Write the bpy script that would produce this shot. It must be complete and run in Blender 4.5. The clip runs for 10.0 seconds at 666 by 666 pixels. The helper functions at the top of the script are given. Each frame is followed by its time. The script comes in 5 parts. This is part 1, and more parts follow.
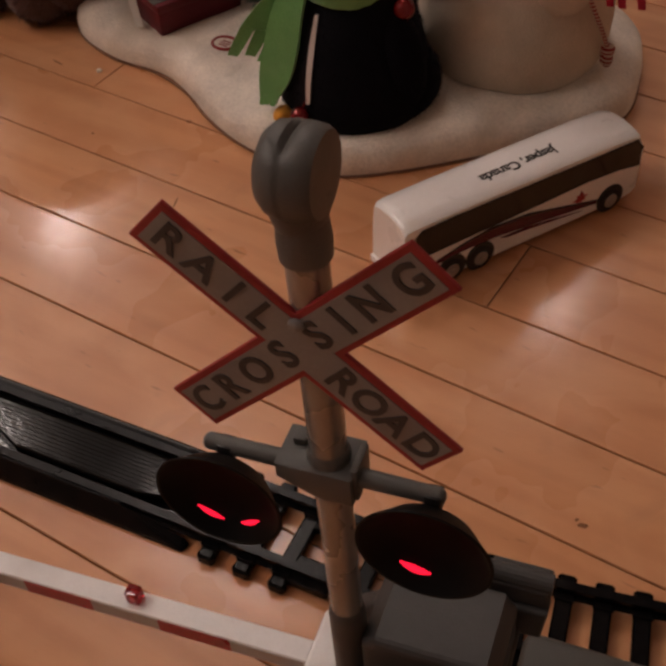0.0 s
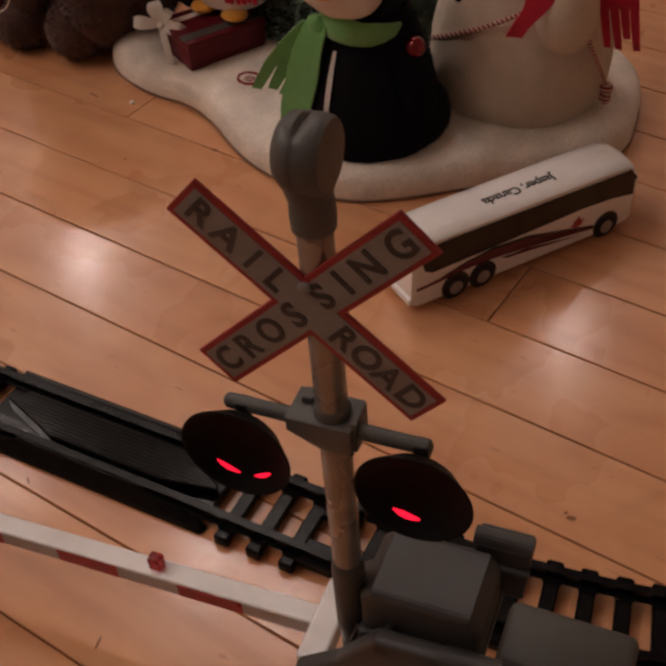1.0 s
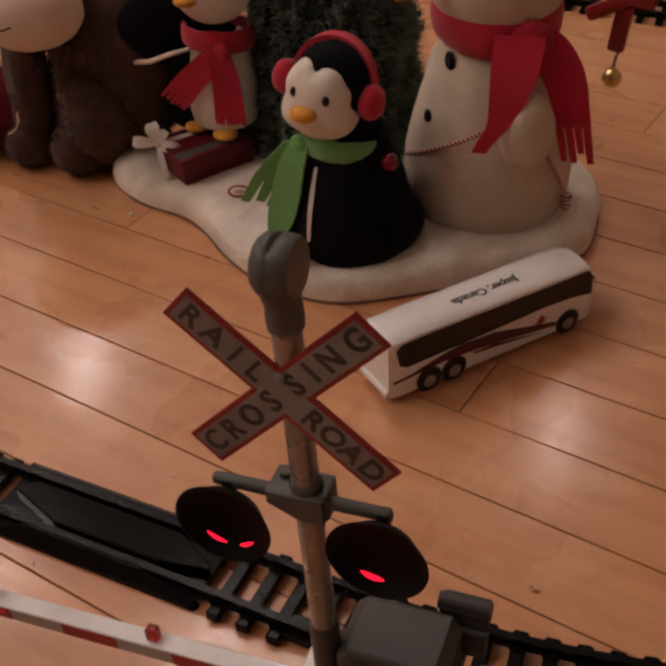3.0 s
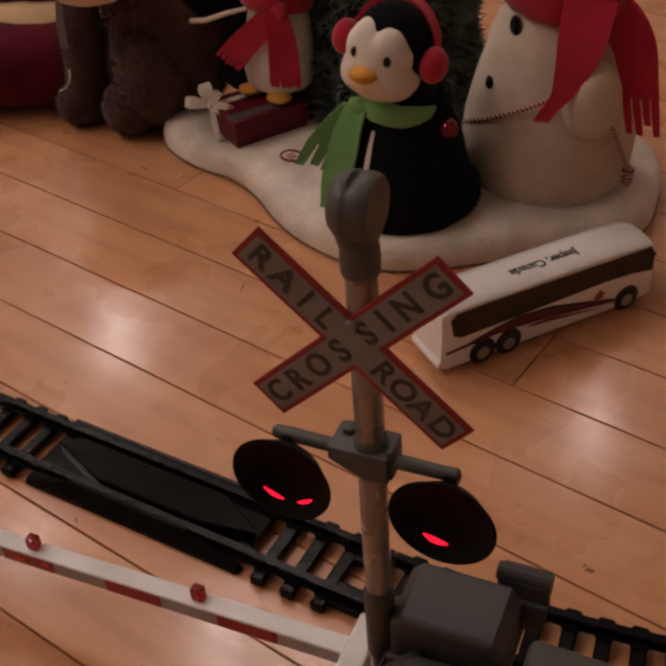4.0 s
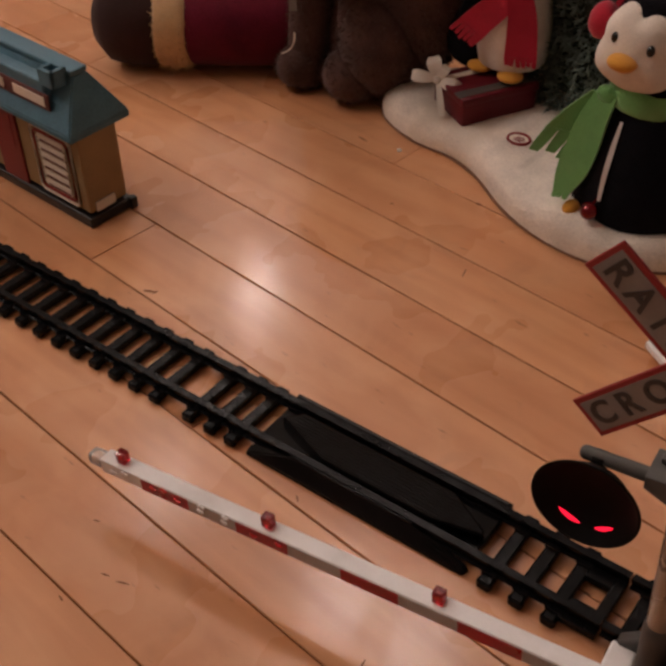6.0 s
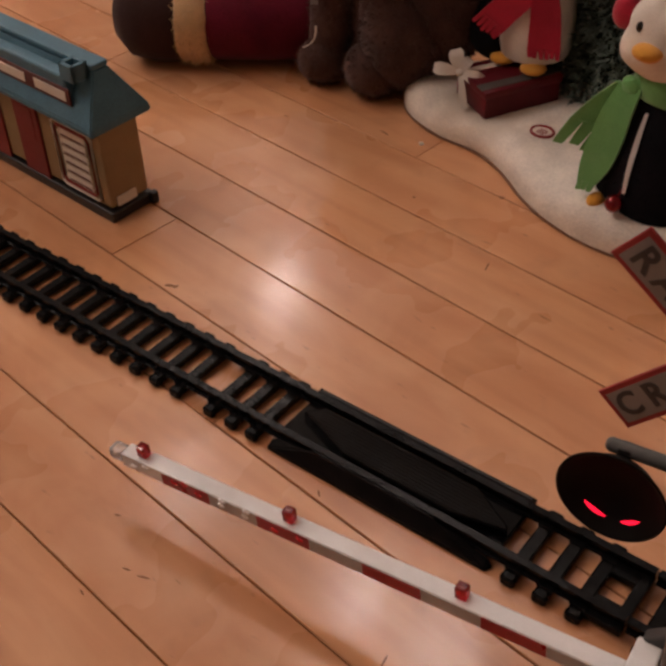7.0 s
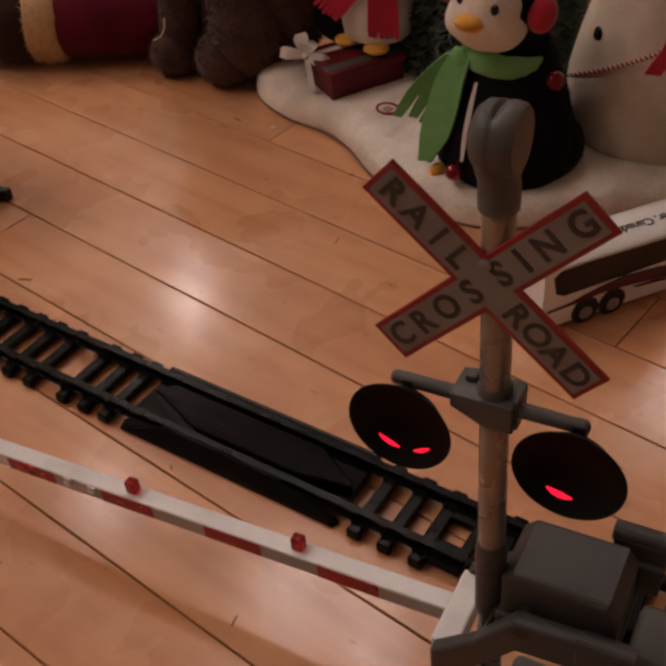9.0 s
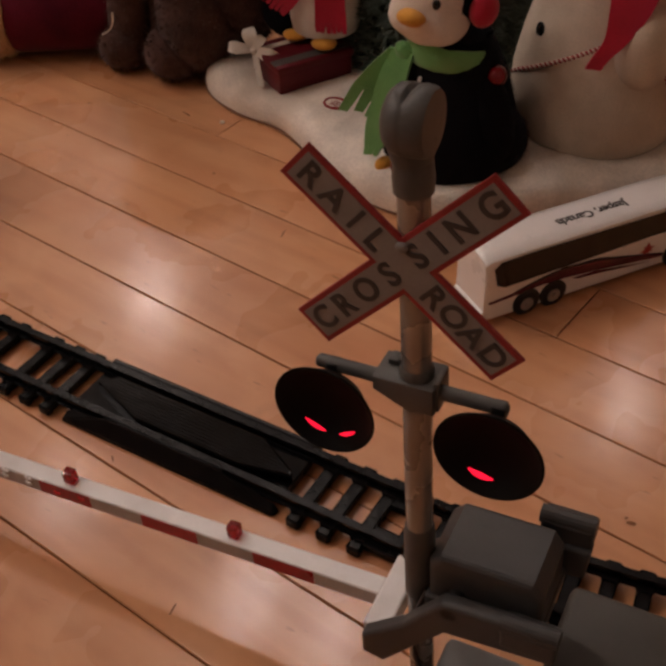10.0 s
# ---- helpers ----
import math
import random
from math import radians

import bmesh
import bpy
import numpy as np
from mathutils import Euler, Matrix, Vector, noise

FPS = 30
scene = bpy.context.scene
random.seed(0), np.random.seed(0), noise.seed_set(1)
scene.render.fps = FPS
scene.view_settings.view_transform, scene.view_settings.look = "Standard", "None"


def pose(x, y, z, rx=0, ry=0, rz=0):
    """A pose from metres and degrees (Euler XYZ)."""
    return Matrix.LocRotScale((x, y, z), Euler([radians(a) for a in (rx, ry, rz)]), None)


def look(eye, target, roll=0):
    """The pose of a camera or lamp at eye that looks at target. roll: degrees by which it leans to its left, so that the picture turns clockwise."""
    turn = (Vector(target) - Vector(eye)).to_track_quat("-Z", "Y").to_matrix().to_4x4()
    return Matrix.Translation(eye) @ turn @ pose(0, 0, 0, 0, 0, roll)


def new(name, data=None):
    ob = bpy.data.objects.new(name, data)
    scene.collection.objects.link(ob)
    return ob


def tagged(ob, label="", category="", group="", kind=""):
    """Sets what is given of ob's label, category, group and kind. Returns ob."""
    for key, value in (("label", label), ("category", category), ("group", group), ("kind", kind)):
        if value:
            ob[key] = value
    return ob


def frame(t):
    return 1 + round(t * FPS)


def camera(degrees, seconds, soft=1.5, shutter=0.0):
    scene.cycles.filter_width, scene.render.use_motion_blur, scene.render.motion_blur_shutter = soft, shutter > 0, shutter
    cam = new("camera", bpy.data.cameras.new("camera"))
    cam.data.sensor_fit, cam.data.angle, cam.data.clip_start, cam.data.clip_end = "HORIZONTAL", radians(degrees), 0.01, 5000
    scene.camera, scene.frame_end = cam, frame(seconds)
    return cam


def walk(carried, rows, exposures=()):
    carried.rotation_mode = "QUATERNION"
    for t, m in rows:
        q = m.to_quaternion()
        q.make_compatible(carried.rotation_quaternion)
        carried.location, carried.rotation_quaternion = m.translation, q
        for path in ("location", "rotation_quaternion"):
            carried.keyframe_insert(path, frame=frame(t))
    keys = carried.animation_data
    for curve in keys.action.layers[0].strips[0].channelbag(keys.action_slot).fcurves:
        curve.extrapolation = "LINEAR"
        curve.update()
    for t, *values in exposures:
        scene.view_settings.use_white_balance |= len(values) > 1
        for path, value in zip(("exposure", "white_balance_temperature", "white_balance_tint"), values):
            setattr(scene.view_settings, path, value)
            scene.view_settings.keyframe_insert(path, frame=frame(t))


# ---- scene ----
cam = camera(34.5, 10.0, soft=3.3)
PATH = [
    (0, look((0.5450, -0.3241, 0.4045), (0.4691, -0.2085, 0.2601), -2.21)),
    (0.5, look((0.5556, -0.3313, 0.3976), (0.4778, -0.2152, 0.2545), -2.29)),
    (1, look((0.5728, -0.3602, 0.4194), (0.4907, -0.2409, 0.2815), -2.04)),
    (1.5, look((0.5898, -0.3662, 0.4350), (0.5037, -0.2423, 0.3036), -2.46)),
    (2, look((0.5954, -0.3845, 0.4522), (0.5089, -0.2560, 0.3257), -2.61)),
    (3.3, look((0.6034, -0.3901, 0.4496), (0.5148, -0.2602, 0.3260), -2.53)),
    (3.5, look((0.5962, -0.3900, 0.4470), (0.5062, -0.2617, 0.3227), -2.42)),
    (4, look((0.5891, -0.3931, 0.4334), (0.4975, -0.2677, 0.3073), -1.58)),
    (4.5, look((0.5769, -0.3962, 0.4347), (0.4831, -0.2743, 0.3069), -1.16)),
    (5, look((0.5665, -0.4005, 0.4293), (0.4682, -0.2835, 0.3003), -1.37)),
    (5.5, look((0.5526, -0.4070, 0.4291), (0.4500, -0.2948, 0.2993), -1.48)),
    (6, look((0.5266, -0.4144, 0.4314), (0.4198, -0.3067, 0.3010), -1.46)),
    (6.2, look((0.5169, -0.4161, 0.4316), (0.4087, -0.3100, 0.3012), -1.56)),
    (7.3, look((0.5327, -0.4113, 0.4242), (0.4234, -0.3065, 0.2936), -2.80)),
    (7.5, look((0.5379, -0.4102, 0.4232), (0.4292, -0.3049, 0.2925), -2.99)),
    (8, look((0.5496, -0.4053, 0.4256), (0.4432, -0.2976, 0.2949), -3.45)),
    (8.5, look((0.5696, -0.4020, 0.4227), (0.4671, -0.2897, 0.2928), -3.22)),
    (9, look((0.5720, -0.4013, 0.4201), (0.4728, -0.2865, 0.2898), -2.97)),
    (9.5, look((0.5837, -0.3986, 0.4174), (0.4868, -0.2821, 0.2869), -2.72)),
    (10, look((0.5864, -0.3975, 0.4177), (0.4920, -0.2788, 0.2873), -1.64)),
]
walk(cam, PATH, [(0, 0.0), (1, 0.0), (2, 0.12), (3.5, 0.0), (4.5, -0.1), (5.5, 0.0), (6, 0.12), (7.5, 0.15), (8.5, 0.03), (10, -0.05)])

# ---- world and light ----
U = 0.1  # all plan numbers below are decimetres
world = bpy.data.worlds.new("room_air")
scene.world = world
world.use_nodes = True
world.node_tree.nodes["Background"].inputs[0].default_value = (1.0, 0.72, 0.5, 1)
world.node_tree.nodes["Background"].inputs[1].default_value = 0.02
scene.view_settings.exposure = 0.0

CEILING = 2.4
# Last three: fill lamps added out of view, split and enlarged to soften shadows.
LAMPS = [(-2.12, 1.83, 10), (-1.61, 0.9, 6), (-0.85, 0.98, 8), (-0.56, 1.0, 6), (-0.3, 2.42, 6), (-2.0, -0.4, 24), (-1.5, -1.1, 20), (-0.8, -1.3, 11)]
for x, y, watts in LAMPS:
    lamp = bpy.data.lights.new("downlight_and_fill", "POINT")
    lamp.energy, lamp.shadow_soft_size = watts, 0.035 if y > 0.5 else 0.14
    lamp.color = (1.0, 0.85, 0.79)
    new("downlight_and_fill", lamp).location = (x, y, CEILING - 0.09)


# ---- materials ----
def nodes_of(name):
    m = bpy.data.materials.new(name)
    m.use_nodes = True
    t = m.node_tree
    return m, t.nodes, t.links, t.nodes["Principled BSDF"]


def mat(name, color, rough=0.5, metal=0.0, var=0.12, scale=60.0, bump=0.15, fine=400.0, sheen=0.0, coat=0.0, stain=None, stain_scale=9.0, spec=0.5, aniso=(1, 1, 1), coat_rough=0.12):
    """A procedural surface: two scales of tone, roughness breakup and a fine relief."""
    m, n, l, p = nodes_of(name)
    co = n.new("ShaderNodeTexCoord")
    mp = n.new("ShaderNodeMapping")
    mp.inputs["Scale"].default_value = aniso
    l.new(co.outputs["Object"], mp.inputs["Vector"])
    big, small = n.new("ShaderNodeTexNoise"), n.new("ShaderNodeTexNoise")
    big.inputs["Scale"].default_value, small.inputs["Scale"].default_value = scale, fine
    big.inputs["Detail"].default_value = 4
    for t in (big, small):
        l.new(mp.outputs[0], t.inputs["Vector"])
    ramp = n.new("ShaderNodeMapRange")
    ramp.inputs[1].default_value, ramp.inputs[2].default_value = 0.3, 0.7
    ramp.inputs[3].default_value, ramp.inputs[4].default_value = 1 - var, 1 + var
    mix = n.new("ShaderNodeMath")
    mix.operation = "MULTIPLY_ADD"
    mix.inputs[1].default_value = 0.6
    l.new(big.outputs[0], mix.inputs[0])
    sm = n.new("ShaderNodeMath")
    sm.operation = "MULTIPLY"
    sm.inputs[1].default_value = 0.4
    l.new(small.outputs[0], sm.inputs[0])
    l.new(sm.outputs[0], mix.inputs[2])
    l.new(mix.outputs[0], ramp.inputs[0])
    hsv = n.new("ShaderNodeHueSaturation")
    hsv.inputs["Color"].default_value = (*color, 1)
    l.new(ramp.outputs[0], hsv.inputs["Value"])
    last = hsv.outputs[0]
    if stain:
        st = n.new("ShaderNodeTexNoise")
        st.inputs["Scale"].default_value, st.inputs["Detail"].default_value = stain_scale, 5
        l.new(co.outputs["Object"], st.inputs["Vector"])
        sr = n.new("ShaderNodeMapRange")
        sr.inputs[1].default_value, sr.inputs[2].default_value = 0.5, 0.72
        l.new(st.outputs[0], sr.inputs[0])
        mx = n.new("ShaderNodeMixRGB")
        mx.inputs[2].default_value = (*stain, 1)
        l.new(sr.outputs[0], mx.inputs[0])
        l.new(last, mx.inputs[1])
        last = mx.outputs[0]
    l.new(last, p.inputs["Base Color"])
    rr = n.new("ShaderNodeMapRange")
    rr.inputs[3].default_value, rr.inputs[4].default_value = max(0.02, rough - 0.1), min(1, rough + 0.1)
    l.new(big.outputs[0], rr.inputs[0])
    l.new(rr.outputs[0], p.inputs["Roughness"])
    p.inputs["Metallic"].default_value = metal
    p.inputs["Specular IOR Level"].default_value = spec
    p.inputs["Sheen Weight"].default_value = sheen
    p.inputs["Sheen Roughness"].default_value = 0.5
    p.inputs["Coat Weight"].default_value = coat
    p.inputs["Coat Roughness"].default_value = coat_rough
    if bump:
        b = n.new("ShaderNodeBump")
        b.inputs["Strength"].default_value, b.inputs["Distance"].default_value = bump, 0.0006
        l.new(small.outputs[0], b.inputs["Height"])
        l.new(b.outputs[0], p.inputs["Normal"])
    return m


def maple():
    """Varnished strip maple: each board its own tone, long grain, mineral flecks, scuffs in the varnish."""
    m, n, l, p = nodes_of("varnished_maple")
    co, info = n.new("ShaderNodeTexCoord"), n.new("ShaderNodeObjectInfo")
    geo = n.new("ShaderNodeNewGeometry")
    shift = n.new("ShaderNodeVectorMath")
    shift.operation = "MULTIPLY_ADD"
    shift.inputs[1].default_value = (13.1, 7.7, 3.3)
    comb = n.new("ShaderNodeCombineXYZ")
    for k in range(3):
        l.new(info.outputs["Random"], comb.inputs[k])
    l.new(comb.outputs[0], shift.inputs[0])
    l.new(geo.outputs["Position"], shift.inputs[2])

    def noise_at(sx, sy, detail=4, dist=0.0):
        mp = n.new("ShaderNodeMapping")
        mp.inputs["Scale"].default_value = (sx, sy, 1)
        l.new(shift.outputs[0], mp.inputs["Vector"])
        t = n.new("ShaderNodeTexNoise")
        t.inputs["Scale"].default_value, t.inputs["Detail"].default_value = 1.0, detail
        t.inputs["Distortion"].default_value = dist
        l.new(mp.outputs[0], t.inputs["Vector"])
        return t.outputs[0]

    def ranged(src, a, b, c, d):
        r = n.new("ShaderNodeMapRange")
        for k, v in zip((1, 2, 3, 4), (a, b, c, d)):
            r.inputs[k].default_value = v
        l.new(src, r.inputs[0])
        return r.outputs[0]

    def mixed(kind, fac, a, b):
        x = n.new("ShaderNodeMixRGB")
        x.blend_type = kind
        for k, v in ((0, fac), (1, a), (2, b)):
            if isinstance(v, (int, float)):
                x.inputs[k].default_value = v
            elif isinstance(v, tuple):
                x.inputs[k].default_value = (*v, 1)
            else:
                l.new(v, x.inputs[k])
        return x.outputs[0]

    tone = mixed("MIX", info.outputs["Random"], (0.631, 0.285, 0.127), (0.732, 0.366, 0.180))
    grain = ranged(noise_at(9, 150, 5, 0.25), 0.3, 0.75, 0.0, 0.26)
    col = mixed("MIX", grain, tone, (0.551, 0.248, 0.107))
    pores = ranged(noise_at(60, 700, 3), 0.55, 0.8, 0.0, 0.15)
    col = mixed("MIX", pores, col, (0.453, 0.198, 0.086))
    figure = ranged(noise_at(14, 38, 3, 0.3), 0.4, 0.8, 0.0, 0.3)
    col = mixed("MIX", figure, col, (0.768, 0.415, 0.214))
    blush = ranged(noise_at(5, 16, 2), 0.35, 0.8, 0.0, 0.6)
    col = mixed("MIX", blush, col, (0.529, 0.227, 0.111))
    mp = n.new("ShaderNodeMapping")
    mp.inputs["Scale"].default_value = (1.6, 14, 1)
    l.new(shift.outputs[0], mp.inputs["Vector"])
    rings = n.new("ShaderNodeTexWave")
    rings.bands_direction = "Y"
    for key, v in (("Scale", 1.0), ("Distortion", 9.0), ("Detail", 2.0), ("Detail Scale", 0.8)):
        rings.inputs[key].default_value = v
    l.new(mp.outputs[0], rings.inputs["Vector"])
    col = mixed("MIX", ranged(rings.outputs["Fac"], 0.5, 1.0, 0.0, 0.34), col, (0.519, 0.222, 0.094))
    cloud = ranged(noise_at(11, 20, 5, 0.9), 0.42, 0.7, 0.0, 0.62)
    col = mixed("MIX", cloud, col, (0.756, 0.415, 0.223))
    smudge = ranged(noise_at(24, 30, 4, 0.8), 0.58, 0.78, 0.0, 0.34)
    col = mixed("MIX", smudge, col, (0.432, 0.217, 0.116))
    fleck = ranged(noise_at(55, 210, 2), 0.72, 0.8, 0.0, 0.5)
    col = mixed("MIX", fleck, col, (0.237, 0.098, 0.043))
    l.new(col, p.inputs["Base Color"])
    scuff = noise_at(1100, 1500, 2)
    wear = noise_at(14, 10, 3)
    l.new(ranged(wear, 0.3, 0.7, 0.07, 0.1), p.inputs["Coat Roughness"])
    l.new(ranged(wear, 0.3, 0.7, 0.24, 0.34), p.inputs["Roughness"])
    p.inputs["Coat Weight"].default_value = 0.28
    p.inputs["Specular IOR Level"].default_value = 0.4
    add = n.new("ShaderNodeMath")
    add.operation = "MULTIPLY_ADD"
    add.inputs[1].default_value = 1.0
    l.new(scuff, add.inputs[0])
    ripple = noise_at(220, 300, 2)
    l.new(ripple, add.inputs[2])
    b = n.new("ShaderNodeBump")
    b.inputs["Strength"].default_value, b.inputs["Distance"].default_value = 0.1, 0.0003
    l.new(add.outputs[0], b.inputs["Height"])
    l.new(b.outputs[0], p.inputs["Normal"])
    l.new(b.outputs[0], p.inputs["Coat Normal"])
    return m


def glow(name, color, strength):
    m, n, l, p = nodes_of(name)
    p.inputs["Base Color"].default_value = (*color, 1)
    p.inputs["Emission Color"].default_value = (*color, 1)
    p.inputs["Emission Strength"].default_value = strength
    p.inputs["Roughness"].default_value = 0.2
    return m


def clear_red(name, color, rough=0.08):
    m, n, l, p = nodes_of(name)
    p.inputs["Base Color"].default_value = (*color, 1)
    p.inputs["Roughness"].default_value = rough
    p.inputs["Transmission Weight"].default_value = 0.75
    p.inputs["IOR"].default_value = 1.45
    return m


def twisted(name, a, b, scale, along="DIAGONAL"):
    m, n, l, p = nodes_of(name)
    co, w, r = n.new("ShaderNodeTexCoord"), n.new("ShaderNodeTexWave"), n.new("ShaderNodeValToRGB")
    w.inputs["Scale"].default_value, w.bands_direction = scale, along
    l.new(co.outputs["Object"], w.inputs["Vector"])
    l.new(w.outputs["Fac"], r.inputs[0])
    r.color_ramp.interpolation = "CONSTANT"
    r.color_ramp.elements[0].color, r.color_ramp.elements[1].color = (*a, 1), (*b, 1)
    r.color_ramp.elements[1].position = 0.5
    l.new(r.outputs[0], p.inputs["Base Color"])
    p.inputs["Roughness"].default_value = 0.8
    return m


MAPLE = maple()
GAP = mat("seam_dirt", (0.2, 0.08, 0.028), 0.9, spec=0.1)
WALL = mat("wall_paint", (0.36, 0.32, 0.28), 0.8, scale=6, fine=90)
CEIL = mat("ceiling_paint", (0.66, 0.63, 0.59), 0.9, scale=6, fine=90)
BLACK = mat("black_plastic", (0.016, 0.015, 0.016), 0.38, var=0.25, scale=120, bump=0.2, fine=900)
TRACK = mat("track_plastic", (0.005, 0.005, 0.0056), 0.18, var=0.3, scale=150, bump=0.2, fine=900, stain=(0.009, 0.008, 0.008), stain_scale=70, spec=0.12)
DECK = mat("deck_plastic", (0.0026, 0.0025, 0.003), 0.11, var=0.3, scale=150, bump=0.1, fine=300, spec=0.17)
DISH = mat("hood_black", (0.003, 0.003, 0.003), 0.6, var=0.2, bump=0.05, spec=0.15)
PALEGREY = mat("pale_grey_plastic", (0.26, 0.262, 0.265), 0.5, var=0.1, scale=120, bump=0.2, fine=1500)
MIDGREY = mat("mid_grey_plastic", (0.087, 0.086, 0.079), 0.5, var=0.1, scale=120, bump=0.25, fine=1500)
GREY = mat("grey_plastic", (0.058, 0.058, 0.058), 0.45, var=0.12, scale=140, bump=0.25, fine=1500, stain=(0.044, 0.044, 0.044), stain_scale=60, spec=0.45)
SILVER = mat("silver_plastic", (0.31, 0.29, 0.27), 0.27, 0.55, var=0.05, scale=60, bump=0.02, fine=900)
BELLGREY = mat("bell_grey_plastic", (0.1, 0.099, 0.094), 0.46, var=0.1, scale=140, bump=0.2, fine=1500, stain=(0.08, 0.079, 0.075), stain_scale=60, spec=0.4)
WHITE = mat("white_plastic", (0.86, 0.85, 0.85), 0.4, var=0.06, scale=80, bump=0.1, fine=900, stain=(0.7, 0.68, 0.67), stain_scale=40)
RED = mat("red_paint", (0.34, 0.008, 0.022), 0.3, var=0.15, scale=120, bump=0.12, fine=900)
SIGN_SHADED = mat("shaded_sign_face", (0.255, 0.245, 0.24), 0.5, var=0.12, scale=100, bump=0.1, fine=900, stain=(0.21, 0.195, 0.19), stain_scale=60)
SIGN_RED = mat("sign_border", (0.30, 0.020, 0.024), 0.5, var=0.15, scale=120, bump=0.1)
PRINT = mat("roof_print", (0.012, 0.011, 0.012), 0.4, var=0.1, bump=0.0)
GLINT = mat("glint_dot", (0.95, 0.94, 0.94), 0.15, 0.0, var=0.02, bump=0.0, coat=1.0)
REDGLINT = mat("red_glint_dot", (0.75, 0.03, 0.05), 0.15, 0.0, var=0.05, bump=0.0, coat=1.0)
INK = mat("black_ink", (0.048, 0.044, 0.045), 0.5, var=0.25, bump=0.05)
REDGEM = clear_red("red_lens", (0.55, 0.01, 0.015))
CLEAR = clear_red("clear_tip", (0.85, 0.85, 0.85), 0.12)
EMBER = glow("lamp_glow_red", (1.0, 0.01, 0.04), 1.35)
BUSWHITE = mat("bus_enamel", (0.93, 0.925, 0.925), 0.3, var=0.03, scale=40, bump=0.0, coat=1.0, coat_rough=0.03)
BUSGLASS = mat("tinted_glazing", (0.012, 0.008, 0.007), 0.12, var=0.2, scale=60, bump=0.0, coat=0.15, spec=0.3)
BUSRED = mat("bus_stripe", (0.10, 0.006, 0.02), 0.2, var=0.08, bump=0.02, coat=0.4)
BUSNAVY = mat("bus_stripe_dark", (0.025, 0.010, 0.028), 0.2, var=0.08, bump=0.02, coat=0.4)
EMBLEM = mat("bus_emblem_red", (0.36, 0.012, 0.02), 0.3, var=0.08, bump=0.02, coat=0.4)
TYRE = mat("tyre_rubber", (0.016, 0.015, 0.015), 0.7, bump=0.3)
RIM = mat("wheel_rim", (0.42, 0.40, 0.38), 0.3, 0.6)
VELOUR = mat("snowman_velour", (0.70, 0.605, 0.49), 0.95, var=0.14, scale=30, bump=0.9, fine=800, sheen=0.1, stain=(0.58, 0.48, 0.37), stain_scale=22)
SNOW = mat("snow_plush", (0.86, 0.79, 0.70), 0.95, var=0.2, scale=45, bump=1.0, fine=500, sheen=0.15, stain=(0.70, 0.61, 0.50), stain_scale=18)
FLEECE = mat("white_fleece", (0.84, 0.765, 0.68), 0.95, var=0.14, scale=50, bump=0.45, fine=900, sheen=0.15, stain=(0.72, 0.63, 0.54), stain_scale=25)
DARKFUR = mat("black_fleece", (0.006, 0.0058, 0.0085), 0.95, spec=0.1, var=0.25, scale=60, bump=0.8, fine=800, sheen=0.02)
GREENFELT = mat("green_felt", (0.15, 0.40, 0.115), 0.95, var=0.18, scale=60, bump=0.8, fine=900, sheen=0.5, stain=(0.20, 0.45, 0.16), stain_scale=35)
REDFELT = mat("red_felt", (0.52, 0.009, 0.040), 0.95, var=0.2, scale=60, bump=0.8, fine=900, sheen=0.3, stain=(0.40, 0.006, 0.03), stain_scale=30)
BEAK = mat("orange_felt", (0.74, 0.34, 0.035), 0.85, var=0.1, bump=0.5, sheen=0.3)
BEAD = mat("black_bead", (0.006, 0.006, 0.006), 0.15, bump=0.0, coat=0.4)
SHINYRED = mat("red_foil_ball", (0.22, 0.002, 0.008), 0.1, 0.5, var=0.1, bump=0.05, coat=0.6)
GOLD = mat("brass_bell", (0.66, 0.46, 0.2), 0.25, 0.95, var=0.1, bump=0.05)
BROWNFUR = mat("brown_plush", (0.098, 0.050, 0.041), 0.95, var=0.45, scale=45, bump=1.0, fine=900, sheen=0.2, spec=0.1, stain=(0.066, 0.035, 0.030), stain_scale=25)
TANFUR = mat("tan_plush", (0.88, 0.73, 0.63), 0.95, var=0.12, scale=60, bump=0.7, fine=900, sheen=0.4, stain=(0.76, 0.58, 0.46), stain_scale=30)
MAROON = mat("maroon_velour", (0.125, 0.008, 0.022), 0.85, var=0.35, scale=35, bump=0.6, fine=700, sheen=0.12, spec=0.1, stain=(0.07, 0.004, 0.018), stain_scale=22)
GOLDFUR = mat("gold_fur_trim", (0.76, 0.53, 0.29), 0.95, var=0.12, scale=70, bump=0.5, fine=800, sheen=0.4)
DARKBROWN = mat("dark_brown_velour", (0.045, 0.021, 0.019), 0.85, var=0.3, scale=40, bump=0.6, fine=700, sheen=0.12, spec=0.1)
PINE = mat("fir_needles", (0.20, 0.26, 0.22), 0.85, var=0.6, scale=35, bump=0.0)
PINE_SHADE = mat("fir_inner_shade", (0.035, 0.055, 0.04), 0.95, var=0.3, bump=0.6)
ROPE = twisted("twisted_cord", (0.30, 0.014, 0.022), (0.62, 0.52, 0.43), 130)
ROPE_UPRIGHT = twisted("twisted_cord_hanging", (0.30, 0.014, 0.022), (0.62, 0.52, 0.43), 110, "Z")
TAN = mat("depot_wall", (0.32, 0.225, 0.11), 0.5, var=0.12, scale=60, bump=0.15, fine=700)
TEAL = mat("depot_roof", (0.075, 0.185, 0.255), 0.5, var=0.18, scale=60, bump=0.3, fine=500)
DEPOTRED = mat("depot_door_red", (0.22, 0.02, 0.024), 0.5, var=0.12, bump=0.15)
CREAM = mat("cream_print", (0.80, 0.75, 0.66), 0.55, var=0.08, bump=0.05)
